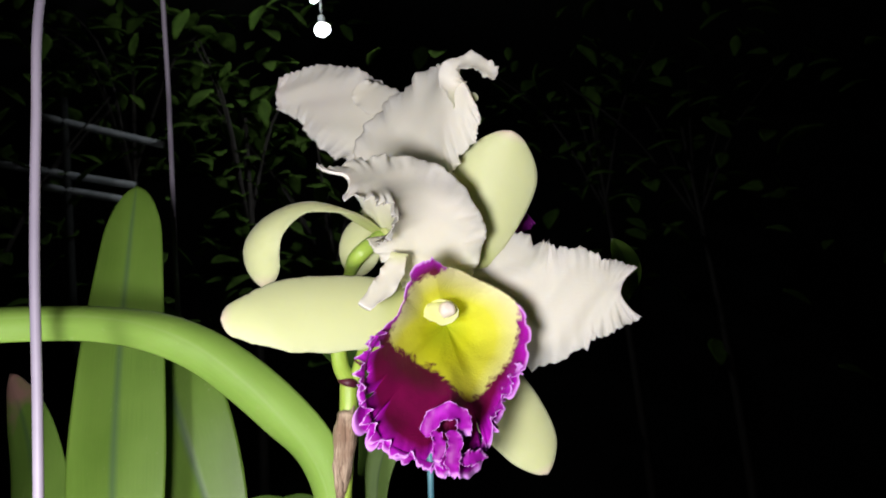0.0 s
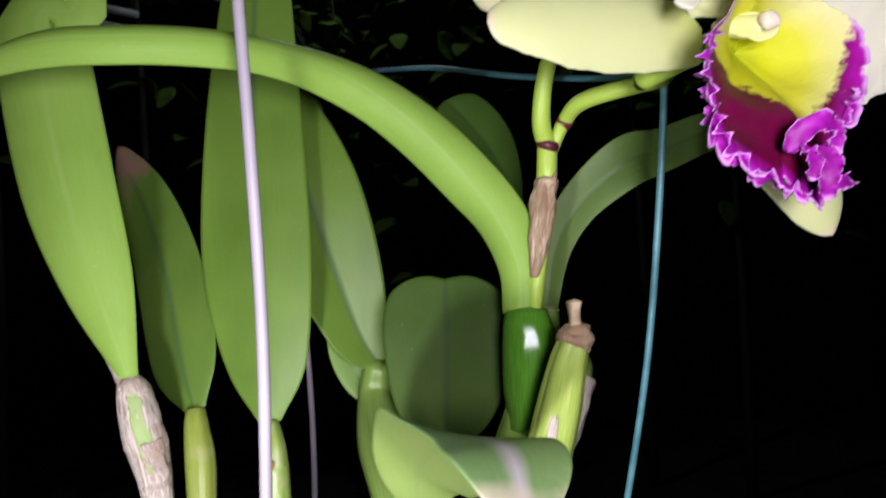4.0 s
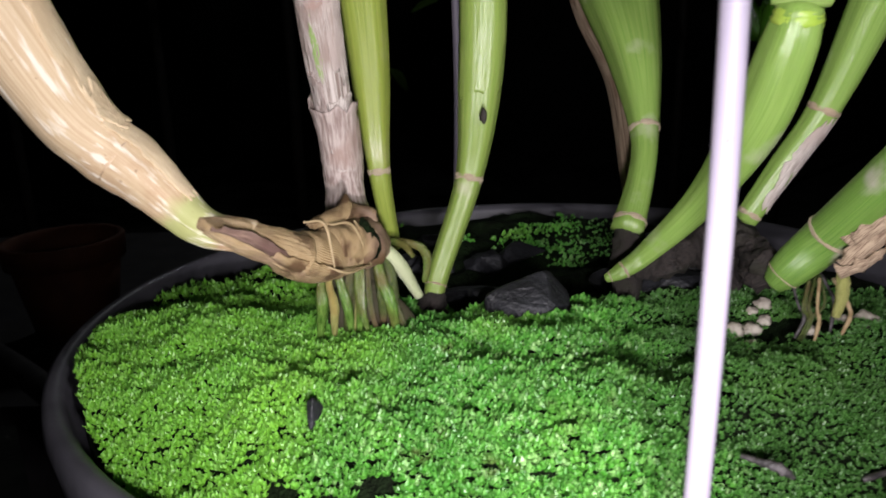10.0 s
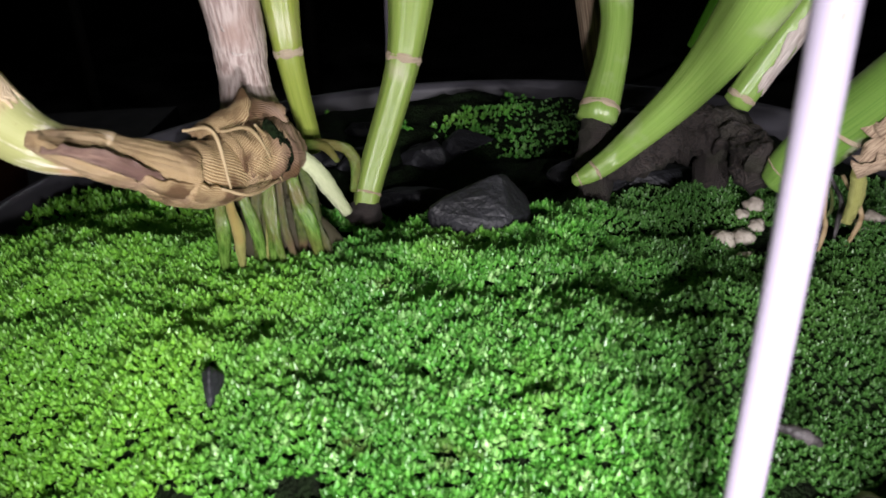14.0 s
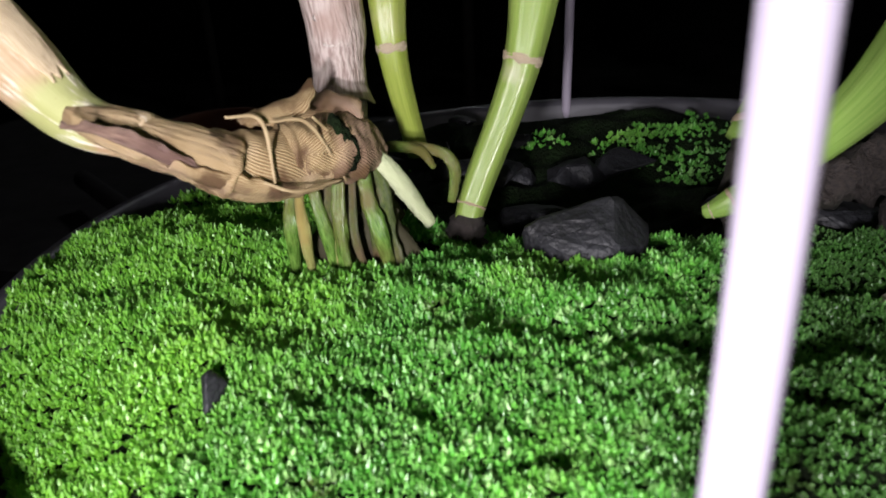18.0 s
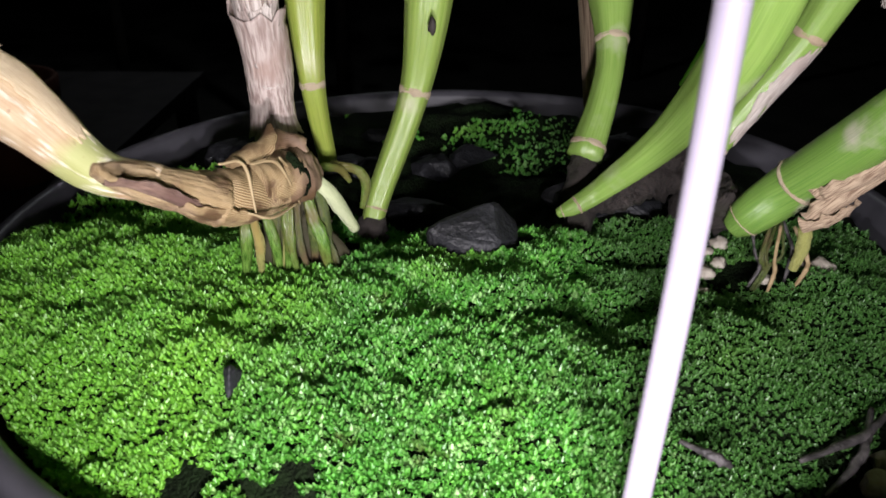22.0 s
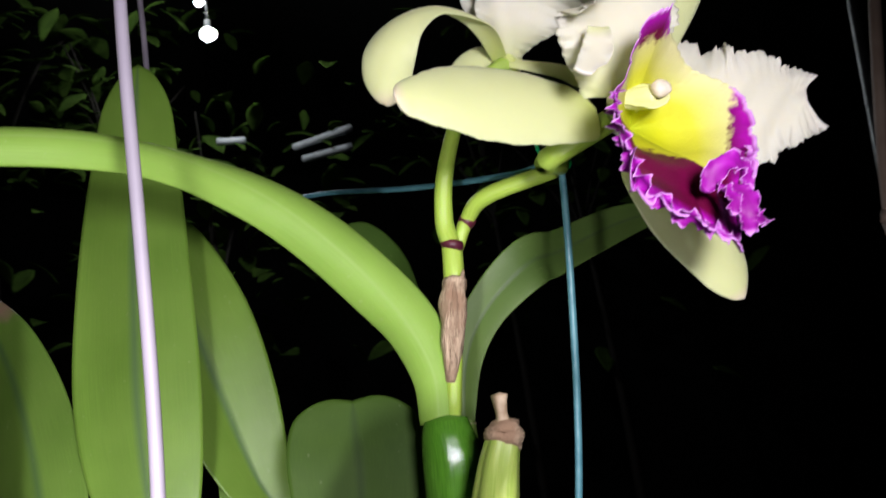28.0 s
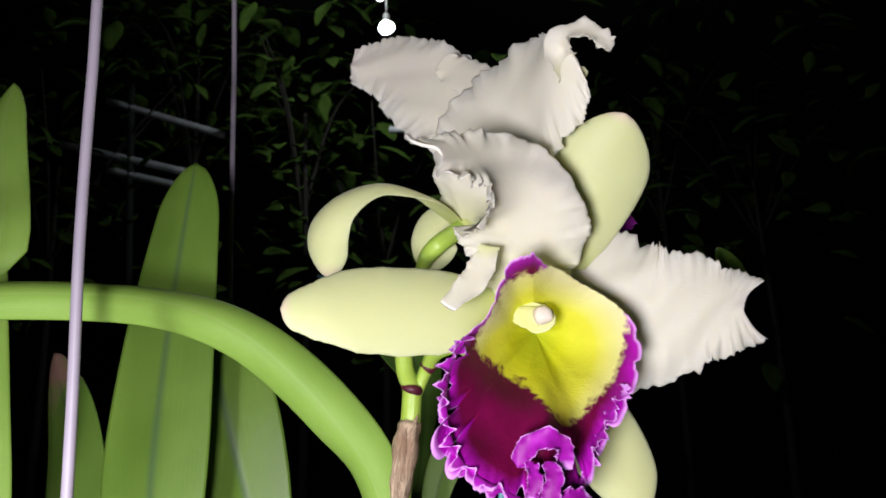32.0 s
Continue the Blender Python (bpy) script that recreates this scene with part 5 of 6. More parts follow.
lip = part("lip", lip_mesh(), LIP, front, "frilled lip, yellow in the throat and deep purple outside")
for k, (pts, hw, rn) in enumerate(((((0.1448, -0.1576, 1.1848), (0.1468, -0.1583, 1.1881), (0.1509, -0.1598, 1.1904), (0.1546, -0.1572, 1.1884), (0.1553, -0.1541, 1.1839)), 0.0024, 5), (((0.1473, -0.1589, 1.1860), (0.1483, -0.1610, 1.1820), (0.1471, -0.1611, 1.1782)), 0.0018, 3), (((0.1514, -0.1577, 1.1857), (0.1526, -0.1598, 1.1819), (0.1514, -0.1600, 1.1782), (0.1519, -0.1580, 1.1743)), 0.0021, 4), (((0.1530, -0.1567, 1.1775), (0.1560, -0.1558, 1.1781), (0.1597, -0.1527, 1.1786)), 0.0020, 3))):
    part("frill", ribbon(list(pts), [hw * 0.7] + [hw] * (len(pts) - 2) + [hw * 0.6], (0.25 * math.sin(k * 2.1), -1, 0.3), 10, 44, 0.35, 0, 0.0011, rn, 0.0006, 20 + k, 0.22, (0.1, 0.1), 0, 0, 0.0003), FRILLM, lip, "ruffled purple frill with a pale edge")
# the crimped margin that stands up from the lip's edge
for i, j, hw, rn, sd in ((4, 11, 0.0019, 9, 51), (11, 15, 0.0012, 5, 52)):
    d = [np.array(MARGIN[k]) - LIPC for k in range(i, j)]
    mid = [LIPC + q * 0.955 + np.array((0.05, -0.97, 0.1)) * 0.0014 for q in d]
    face = [tuple(unit(q * np.array((1.0, 0.15, 1.0)))) for q in d]
    part("frill", ribbon(mid, [hw * 0.3] + [hw] * (len(mid) - 2) + [hw * 0.3], face, 8, 150, 0.5, 0, 0.0019, rn, 0.0005, sd, 0.25, (0.0, 0.0), 0, 0, 0.0003), FRILLM, lip, "crimped purple margin with a pale edge")
col = part("column", tube([(0.1429, -0.1237, 1.2237), (0.1479, -0.1264, 1.2223), (0.1532, -0.1300, 1.2208)], [0.0012, 0.0028, 0.0032], 18, 14), COLUMN, front, "cream white column")
part("column_wing", ribbon([(0.1423, -0.1243, 1.2237), (0.1488, -0.1284, 1.2221), (0.1561, -0.1316, 1.2192)], [0.0004, 0.0038, 0.0046], (-0.1, -1, 0.25), 8, 20, 0.08, 0, 0, 3, 0.0006, 3, 0.1, (0.0, 0.3)), COLUMN, col, "pale hooded wing of the column")
part("anther_cap", lump((0.1530, -0.1340, 1.2211), (0.0026, 0.0020, 0.0025), 3, 0.15), ANTHER, col, "white anther cap")
rear = part("flower", tube([(0.1293, -0.0780, 1.2607), (0.1323, -0.0760, 1.2634), (0.1346, -0.0740, 1.2657)], [0.005, 0.005, 0.003], 12, 8), SEPAL, orchid, "rear flower seen from behind")
petal("petal", rear, [(0.1281, -0.0780, 1.2645), (0.1269, -0.0740, 1.2810), (0.1290, -0.0783, 1.2990), (0.1182, -0.0735, 1.3168), (0.1043, -0.0674, 1.3289), (0.0869, -0.0611, 1.3353)], [0.0020, 0.0053, 0.0162, 0.0186, 0.0144, 0.0074], (-0.2, -1, 0), PETAL, "ruffled white petal", crimp=0.0010, ruf=0.0016, rn=9, jag=0.07, nv=90, nu=20, seed=4, ends=(0.0, 0.04), waves=0.001)
petal("petal", rear, [(0.1290, -0.0800, 1.2627), (0.1329, -0.0900, 1.2722), (0.1394, -0.1020, 1.2818), (0.1509, -0.1142, 1.2881), (0.1598, -0.1271, 1.2910), (0.1667, -0.1307, 1.2938)], [0.0043, 0.0150, 0.0215, 0.0234, 0.0174, 0.0093], (0, -1, 0.15), PETAL, "large ruffled white petal", crimp=0.0009, ruf=0.0014, rn=9, jag=0.06, nv=90, nu=22, seed=5, ends=(0.0, 0.04), waves=0.0012, cup=-0.16)
petal("petal_lobe", rear, [(0.1445, -0.0937, 1.3006), (0.1360, -0.0891, 1.3106), (0.1281, -0.0849, 1.3181), (0.1248, -0.0840, 1.3226)], [0.0065, 0.0074, 0.0063, 0.0036], (-0.2, -1, 0.2), PETAL, "petal margin turned back", ruf=0.001, rn=3, jag=0.1, seed=12, ends=(0.0, 0.1))
petal("petal_curl", rear, [(0.1654, -0.1245, 1.2896), (0.1619, -0.1304, 1.2964), (0.1646, -0.1343, 1.3003), (0.1704, -0.1360, 1.2993), (0.1759, -0.1338, 1.2950)], [0.0057, 0.0049, 0.0041, 0.0040, 0.0026], (0, -1, 0.4), PETAL, "curled white petal tip", ruf=0.0012, rn=4, jag=0.2, nv=40, nu=10, seed=6, ends=(0.0, 0.0), cup=0.3, crimp=0.0004)
petal("sepal", rear, [(0.1289, -0.0800, 1.2617), (0.1378, -0.0840, 1.2576), (0.1462, -0.0880, 1.2526), (0.1505, -0.0900, 1.2449)], [0.0019, 0.0030, 0.0038, 0.0015], (0.1, -1, 0.4), SEPAL, "narrow cream green sepal seen on edge", cup=-0.3)
petal("lip", rear, [(0.1785, -0.0830, 1.2590), (0.1831, -0.0812, 1.2602), (0.1864, -0.0786, 1.2629)], [0.0030, 0.0043, 0.0039], (0.2, -1, 0), PURPLE, "purple lip edge of the rear flower", ruf=0.001, rn=3, jag=0.2, ends=(0.0, 0.0))
petal("sepal", rear, [(0.1287, -0.0790, 1.2631), (0.1193, -0.0956, 1.2672), (0.1051, -0.1026, 1.2694), (0.0928, -0.1055, 1.2633), (0.0871, -0.1033, 1.2536), (0.0871, -0.0944, 1.2419)], [0.0025, 0.0038, 0.0053, 0.0084, 0.0088, 0.0061], [(-0.2, -0.5, 1), (-0.2, -0.6, 1), (-0.4, -0.8, 0.8), (-0.7, -1, 0.4), (-0.5, -1, 0), (-0.3, -1, -0.3)], SEPAL, "curled back cream green sepal", cup=-0.3, nv=40, ends=(0.0, 0.12))
petal("sepal", rear, [(0.1271, -0.0787, 1.2661), (0.1199, -0.0735, 1.2612), (0.1148, -0.0667, 1.2493)], [0.0044, 0.0094, 0.0077], (-0.3, -1, 0), SEPAL, "shaded cream green sepal", cup=-0.2, ends=(0.1, 0.3))

# ---- wires ----
hanger = thing("pot_hanger", (0.0, 0.0, 1.0), "white plastic-coated wire pot hanger hooked on the rim", "plant hanger")
front_wire = part("wire", tube([(0.0150, -0.1195, 0.978), (0.0166, -0.1200, 1.0), (0.0189, -0.1182, 1.05), (0.0196, -0.1172, 1.10), (0.0207, -0.1175, 1.15), (0.0201, -0.1195, 1.20), (0.0191, -0.1226, 1.25), (0.0192, -0.1250, 1.30), (0.0205, -0.1270, 1.35), (0.0260, -0.1150, 1.41), (0.0, -0.004, 1.62)], [0.00165] * 11, 14, 80), WIRE, hanger)
part("wire", tube([(-0.0205, 0.1185, 0.978), (-0.0200, 0.1165, 1.00), (-0.0175, 0.1152, 1.06), (-0.0180, 0.1155, 1.12), (-0.0225, 0.1157, 1.20), (-0.0275, 0.1157, 1.30), (-0.0300, 0.1140, 1.40), (-0.0290, 0.1050, 1.46), (0.0, 0.004, 1.62)], [0.00165] * 9, 14, 60), WIRE, hanger)
part("hook", tube([(0.0, 0.0, 1.61), (0.0, 0.0, 1.66), (0.0, 0.012, 1.685), (0.0, 0.024, 1.67), (0.0, 0.022, 1.655)], [0.0022] * 5, 12, 30), WIRE, hanger)
for z, k in ((1.092, 0.6), (1.077, 1.0), (1.060, 0.5)):
    part("stain", lump((0.0189, -0.1191, z), (0.0007 * k, 0.0007, 0.0011 * k), z, 0.5, 2), STAIN, front_wire, "brown stain on the coating")
rail = part("hanging_rail", tube([(-1.6, 0.012, 1.700), (0.0, 0.012, 1.700), (1.6, 0.012, 1.700)], [0.014] * 3, 16, 8), RAILM)
tagged(rail, "grey steel pipe that the pot hanger hooks on", "pipe")
stake = part("plant_stake", tube([(0.1085, -0.0175, 0.970), (0.1105, -0.0205, 0.985), (0.1187, -0.0323, 1.03), (0.1276, -0.0449, 1.08), (0.1353, -0.0571, 1.13), (0.1400, -0.0680, 1.18), (0.1425, -0.0770, 1.224), (0.1400, -0.0760, 1.2275), (0.132, -0.060, 1.2290), (0.100, -0.006, 1.247), (0.0645, 0.0558, 1.271), (0.0258, 0.125, 1.292)], [0.0012] * 12, 10, 90), TEAL)
tagged(stake, "thin teal plastic-coated wire stake tied to the flower", "plant stake")

tie = part("twist_tie", tube([(0.1430, -0.0790, 1.2215), (0.1455, -0.0775, 1.2245), (0.1440, -0.0735, 1.2275), (0.1395, -0.0740, 1.2265), (0.1385, -0.0785, 1.2240), (0.1420, -0.0815, 1.2225), (0.1450, -0.0790, 1.2260), (0.1420, -0.0730, 1.2290), (0.1370, -0.0750, 1.2300), (0.1350, -0.0790, 1.2310)], [0.0007] * 10, 8, 70), TIE)
tagged(tie, "bright green plastic twist tie binding pedicel and stake", "twist tie")

# ---- what lies on the potting mix ----
rock = part("charcoal_lump", slab((0.0008, -0.0280, 1.0058), (0.0118, 0.0085, 0.0078), 3, 30, ((0.0066, -0.0245, 1.0158), (-0.0092, -0.0310, 1.0118), (0.0125, -0.0205, 1.0085))), CHARCOAL, None, "", False)
tagged(rock, "black lump of charcoal with a broken edge in the moss", "charcoal", "charcoal lumps in the pot")
peak = part("charcoal_lump", slab((0.0080, -0.0150, 1.0010), (0.0060, 0.0050, 0.0070), 5), CHARCOAL, None, "", False)
tagged(peak, "small black charcoal lump lying behind a larger one", "charcoal", "charcoal lumps in the pot")
for x, y, z, a, b, c, sd, lab in ((-0.0412, -0.0811, 1.0058, 0.0022, 0.0024, 0.0036, 1.0, "small grey charcoal chip standing in the moss"), (-0.0105, 0.012, 0.995, 0.014, 0.010, 0.009, 4.0, "black charcoal lump in the hollow behind the stems"),
                                  (-0.072, 0.045, 0.997, 0.013, 0.010, 0.010, 6.0, "black charcoal lump against the pot wall"), (0.045, 0.005, 0.998, 0.020, 0.014, 0.009, 7.0, "dark bark lump under the stems"), (-0.030, 0.040, 0.994, 0.012, 0.010, 0.008, 8.0, "black charcoal lump half buried in moss"),
                                  (-0.093, -0.018, 0.996, 0.006, 0.016, 0.010, 9.0, "black charcoal piece leaning on the pot wall")):
    ob = part("charcoal_lump", slab((x, y, ground(x, y) + 0.0022 if sd == 1.0 else z), (a, b, c), int(sd) + 20), CHARCOAL, None, "", False)
    tagged(ob, lab, "charcoal", "charcoal lumps in the pot")
for k in range(16):
    rnd = random.Random(k + 400)
    x, y, r = rnd.uniform(-0.075, 0.085), rnd.uniform(0.012, 0.092), rnd.uniform(0.004, 0.0085)
    if x * x + y * y < 0.0105 and math.hypot(x - 0.022, y - 0.058) > 0.018:
        ob = part("charcoal_lump", slab((x, y, ground(x, y) + r * 0.15), (r * 1.3, r, r * 0.75), k + 80, 14), CHARCOAL, None, "", False)
        tagged(ob, "black broken charcoal lump at the back of the pot", "charcoal", "charcoal lumps in the pot")
PERLITE_AT = ((0.0494, -0.0370, 2.1), (0.0546, -0.0338, 1.9), (0.0608, -0.0240, 1.8), (0.0590, -0.0300, 1.5), (0.0520, -0.0420, 1.4), (0.0808, -0.0340, 2.3), (0.0770, -0.0310, 1.4), (0.0928, -0.0544, 1.9), (0.0768, -0.0800, 2.7), (0.0822, -0.0792, 2.4), (0.0853, -0.0664, 1.7), (0.0710, -0.0866, 2.4), (0.0483, -0.0962, 2.2), (0.0975, -0.0450, 1.5), (0.0570, -0.0270, 1.2), (0.0660, -0.0400, 1.3))
for k, (x, y, r) in enumerate(PERLITE_AT):
    r *= 0.001
    ob = part("perlite_stone", lump((x, y, ground(x, y) + r * 0.55), (r * 1.2, r, r * 0.85), k * 1.7, 0.45, 3), PERLITE)
    tagged(ob, "large white perlite stone near the pot rim" if r > 0.0022 else "pale rounded perlite stone on dark potting mix", "stone", "perlite stones in the pot")
for k, (a, b) in enumerate((((0.0560, -0.0870), (0.0805, -0.0715)), ((0.0600, -0.0905), (0.0740, -0.0745)), ((0.0335, -0.0900), (0.0412, -0.0932)))):
    p, q = Vector((*a, ground(*a) + 0.0022)), Vector((*b, ground(*b) + 0.0045))
    mid = (p + q) / 2 + Vector((0.001, -0.002, 0.001))
    ob = part("root_fibre", tube([p, mid, q], [0.0004, 0.0009, 0.0004], 8, 20, 0, 5, 0.5, k), TWIG)
    tagged(ob, "thin dark wet root fibre lying on the moss", "twig", "root fibres on the moss")


# ---- moss ----
def bare(x, y):
    """How bare the potting mix is at a place: 0 under moss, 1 bare."""
    b = math.exp(-((x - 0.064) ** 2 / 0.00018 + (y + 0.036) ** 2 / 0.00006)) * 1.1
    b += math.exp(-((x - 0.045) ** 2 / 0.0006 + (y - 0.004) ** 2 / 0.00030)) * 1.2
    b += math.exp(-((x + 0.035) ** 2 / 0.00025 + (y + 0.030) ** 2 / 0.00006)) * 1.0
    b += math.exp(-((x + 0.005) ** 2 / 0.0005 + (y - 0.012) ** 2 / 0.00030)) * 1.3
    b += math.exp(-((x + 0.0280) ** 2 / 0.00006 + (y + 0.0975) ** 2 / 0.000008)) * 0.9
    b += math.exp(-((x + 0.0500) ** 2 / 0.00004 + (y + 0.0965) ** 2 / 0.000006)) * 0.8
    b += math.exp(-((x - 0.020) ** 2 / 0.00001 + (y + 0.052) ** 2 / 0.00006)) * 0.6
    a = math.degrees(math.atan2(y, x))
    r = math.hypot(x, y)
    if -52 < a < -22 and r > 0.108 + 0.006 * noise.noise((a * 0.2, 3, 3)):
        b += 1.2
    if -118 < a < -46 and r > 0.103:
        b += 0.5 + 0.8 * noise.noise((x * 60, y * 60, 2))
    # moss kept thin behind, so dark mix stands in for the weak light
    if y > 0.0:
        b += 0.95 + 0.4 * noise.noise((x * 55, y * 55, 6.0)) - 0.78 * math.exp(-((x - 0.022) ** 2 / 0.0006 + (y - 0.058) ** 2 / 0.0005)) - 0.9 * math.exp(-((x + 0.085) ** 2 / 0.0006 + (y - 0.01) ** 2 / 0.0006))
    return b + 0.30 * noise.noise((x * 70, y * 70, 9.0)) + 0.08 * noise.noise((x * 240, y * 240, 1.0))


def moss_mesh():
    """Upright shoots of broad pointed leaflets, in rising and falling tufts; v runs from a leaflet's foot to its tip."""
    rnd = np.random.RandomState(5)
    V, F, UV, n = [], [], [], 0
    step = 0.00076
    for gy in np.arange(-0.116, 0.116, step):
        wide, y0 = 1.0 if gy < -0.005 or gy > 0.012 else 1.7, gy
        for gx in np.arange(-0.116, 0.116, step * wide):
            # fewer shoots behind, for the same dimness put into the shape
            if y0 > -0.005 and rnd.rand() > (0.5 if y0 < 0.012 else 0.22):
                continue
            x, y = gx + rnd.uniform(-0.5, 0.5) * step * wide, gy + rnd.uniform(-0.5, 0.5) * step
            if x * x + y * y > (0.1148 if x < 0.02 else 0.1085) ** 2 or bare(x, y) > 0.55 + 0.2 * rnd.rand():
                continue
            if ((x - 0.0020) / 0.0135) ** 2 + ((y + 0.0265) / 0.0090) ** 2 < 1:
                continue
            tuft = noise.noise((x * 420, y * 420, 4.0))
            low = 0.72 if x > 0.024 + 0.010 * noise.noise((y * 90, 2.0, 5.0)) else 1.0
            size = rnd.uniform(0.6, 1.4) * 0.00108 * wide ** 0.7 * low
            z = ground(x, y) - 0.0004 + size * (0.5 * tuft + rnd.uniform(0.0, 0.5))
            lx, ly = rnd.uniform(-0.35, 0.35, 2)
            foot = n
            V.append((x, y, z))
            UV.append((0.5, 0.0))
            n += 1
            a0 = rnd.uniform(0, 6.28)
            for k in range(9):
                outer = k < 5
                a = a0 + (1.257 * k if outer else 0.6 + 2.094 * k) + rnd.uniform(-0.3, 0.3)
                ca, sa = math.cos(a), math.sin(a)
                L = size * rnd.uniform(0.8, 1.2)
                if outer:
                    rm, zm, rt, zt, w = 0.40 * L, 0.36 * L, rnd.uniform(0.55, 0.85) * L, rnd.uniform(0.65, 1.00) * L, 0.26 * L
                else:
                    rm, zm, rt, zt, w = 0.24 * L, 0.70 * L, rnd.uniform(0.0, 0.25) * L, rnd.uniform(1.00, 1.40) * L, 0.24 * L
                ox, oy = lx * zm, ly * zm
                V += [(x + ca * rm - sa * w + ox, y + sa * rm + ca * w + oy, z + zm), (x + ca * rt + lx * zt, y + sa * rt + ly * zt, z + zt), (x + ca * rm + sa * w + ox, y + sa * rm - ca * w + oy, z + zm), (x + ca * rm * 1.35 + ox, y + sa * rm * 1.35 + oy, z + zm)]
                UV += [(0.0, 0.5), (0.5, 1.0), (1.0, 0.5), (0.5, 0.5)]
                F += [(foot, n + 3, n), (n, n + 3, n + 1), (foot, n + 2, n + 3), (n + 3, n + 2, n + 1)]
                n += 4
    return V, F, UV


def moss_material():
    """Wet moss: each shoot of its own green, with yellowish and dull patches; the light's falloff is put into the
    colour too, brighter left and darker right.
    """
    m, t, bs = material("wet_green_moss")
    rnd = t.nodes.new("ShaderNodeNewGeometry").outputs["Random Per Island"]
    col = ramp(t, rnd, [(0.0, (0.036, 0.19, 0.014)), (0.40, (0.078, 0.35, 0.028)), (0.80, (0.160, 0.51, 0.060)), (1.0, (0.43, 0.70, 0.27))])
    col = mixc(t, ramp(t, noise_fac(t, 38, 4), [(0.44, (0, 0, 0)), (0.62, (0.8, 0.8, 0.8))]), col, (0.060, 0.25, 0.026))
    col = mixc(t, ramp(t, noise_fac(t, 24, 3), [(0.55, (0, 0, 0)), (0.70, (0.8, 0.8, 0.8))]), col, (0.23, 0.52, 0.055))
    col = mixc(t, ramp(t, noise_fac(t, 130, 3), [(0.63, (0, 0, 0)), (0.73, (0.8, 0.8, 0.8))]), col, (0.10, 0.10, 0.03))
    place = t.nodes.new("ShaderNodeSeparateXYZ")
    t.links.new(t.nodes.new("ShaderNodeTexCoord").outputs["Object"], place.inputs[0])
    # duller moss to the right, darkened further to paint in the light's falloff
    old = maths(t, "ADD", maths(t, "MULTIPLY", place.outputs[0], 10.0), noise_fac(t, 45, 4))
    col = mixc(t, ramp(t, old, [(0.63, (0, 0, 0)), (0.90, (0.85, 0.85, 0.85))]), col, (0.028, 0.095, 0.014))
    # yellower moss to the left, brightened in colour where the light is strongest
    left_lit = maths(t, "SUBTRACT", noise_fac(t, 30, 3), maths(t, "MULTIPLY", place.outputs[0], 7.0))
    col = mixc(t, ramp(t, left_lit, [(0.66, (0, 0, 0)), (0.95, (0.65, 0.65, 0.65))]), col, (0.27, 0.62, 0.045))
    sep = t.nodes.new("ShaderNodeSeparateXYZ")
    t.links.new(t.nodes.new("ShaderNodeTexCoord").outputs["UV"], sep.inputs[0])
    col = mixc(t, ramp(t, sep.outputs[1], [(0.55, (0, 0, 0)), (1.0, (0.55, 0.55, 0.55))]), col, (0.29, 0.66, 0.16))
    t.links.new(col, bs.inputs["Base Color"])
    bs.inputs["Roughness"].default_value = 0.42
    bs.inputs["Specular IOR Level"].default_value = 0.75
    thin = t.nodes.new("ShaderNodeBsdfTranslucent")
    t.links.new(col, thin.inputs[0])
    mix = t.nodes.new("ShaderNodeMixShader")
    mix.inputs[0].default_value = 0.22
    t.links.new(bs.outputs[0], mix.inputs[1])
    t.links.new(thin.outputs[0], mix.inputs[2])
    t.links.new(mix.outputs[0], t.nodes["Material Output"].inputs[0])
    return m


def moss_object():
    V, F, UV = moss_mesh()
    me = bpy.data.meshes.new("moss")
    me.from_pydata(V, [], F)
    layer = me.uv_layers.new(name="map")
    idx = np.empty(len(me.loops), dtype=np.int32)
    me.loops.foreach_get("vertex_index", idx)
    layer.data.foreach_set("uv", np.array(UV, dtype=np.float32)[idx].ravel())
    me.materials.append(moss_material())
    ob = new("moss", me)
    return tagged(ob, "bright green wet cushion moss covering the potting mix", "moss", kind="stuff")


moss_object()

# ---- the night garden behind ----
GROUND = plain("dark_gravel_floor", (0.02, 0.02, 0.018), (0.045, 0.043, 0.038), 6, 0.9, 0.6, 0.01)
NET = plain("black_shade_net", (0.008, 0.009, 0.008), (0.016, 0.017, 0.016), 30, 0.9, 0.3)
STEEL = plain("white_painted_steel", (0.46, 0.49, 0.51), (0.58, 0.60, 0.62), 20, 0.4, 0.2)
TERRA = plain("old_terracotta", (0.11, 0.032, 0.014), (0.17, 0.055, 0.024), 30, 0.75, 0.3)
BENCH = plain("grey_bench_steel", (0.045, 0.04, 0.042), (0.075, 0.068, 0.07), 30, 0.5, 0.2)
POLE = plain("pinkish_pole", (0.42, 0.30, 0.24), (0.55, 0.42, 0.34), 30, 0.5, 0.2)


def box(lo, hi):
    x0, y0, z0 = lo
    x1, y1, z1 = hi
    v = [(x0, y0, z0), (x1, y0, z0), (x1, y1, z0), (x0, y1, z0), (x0, y0, z1), (x1, y0, z1), (x1, y1, z1), (x0, y1, z1)]
    return np.array(v), [(3, 2, 1, 0), (4, 5, 6, 7), (0, 1, 5, 4), (1, 2, 6, 5), (2, 3, 7, 6), (3, 0, 4, 7)]


tagged(part("ground", box((-6, -5, -0.1), (6, 7, 0)), GROUND, None, "", False), "dark gravel floor of the plant house at night", "ground", kind="structure")
for nm, lo, hi in (("wall_north", (-6, 6.9, 0), (6, 7.0, 4)), ("wall_south", (-6, -5.0, 0), (6, -4.9, 4)), ("wall_west", (-6.0, -4.9, 0), (-5.9, 6.9, 4)), ("wall_east", (5.9, -4.9, 0), (6.0, 6.9, 4))):
    tagged(part(nm, box(lo, hi), NET, None, "", False), "black shade net wall of the plant house", "wall", kind="structure")
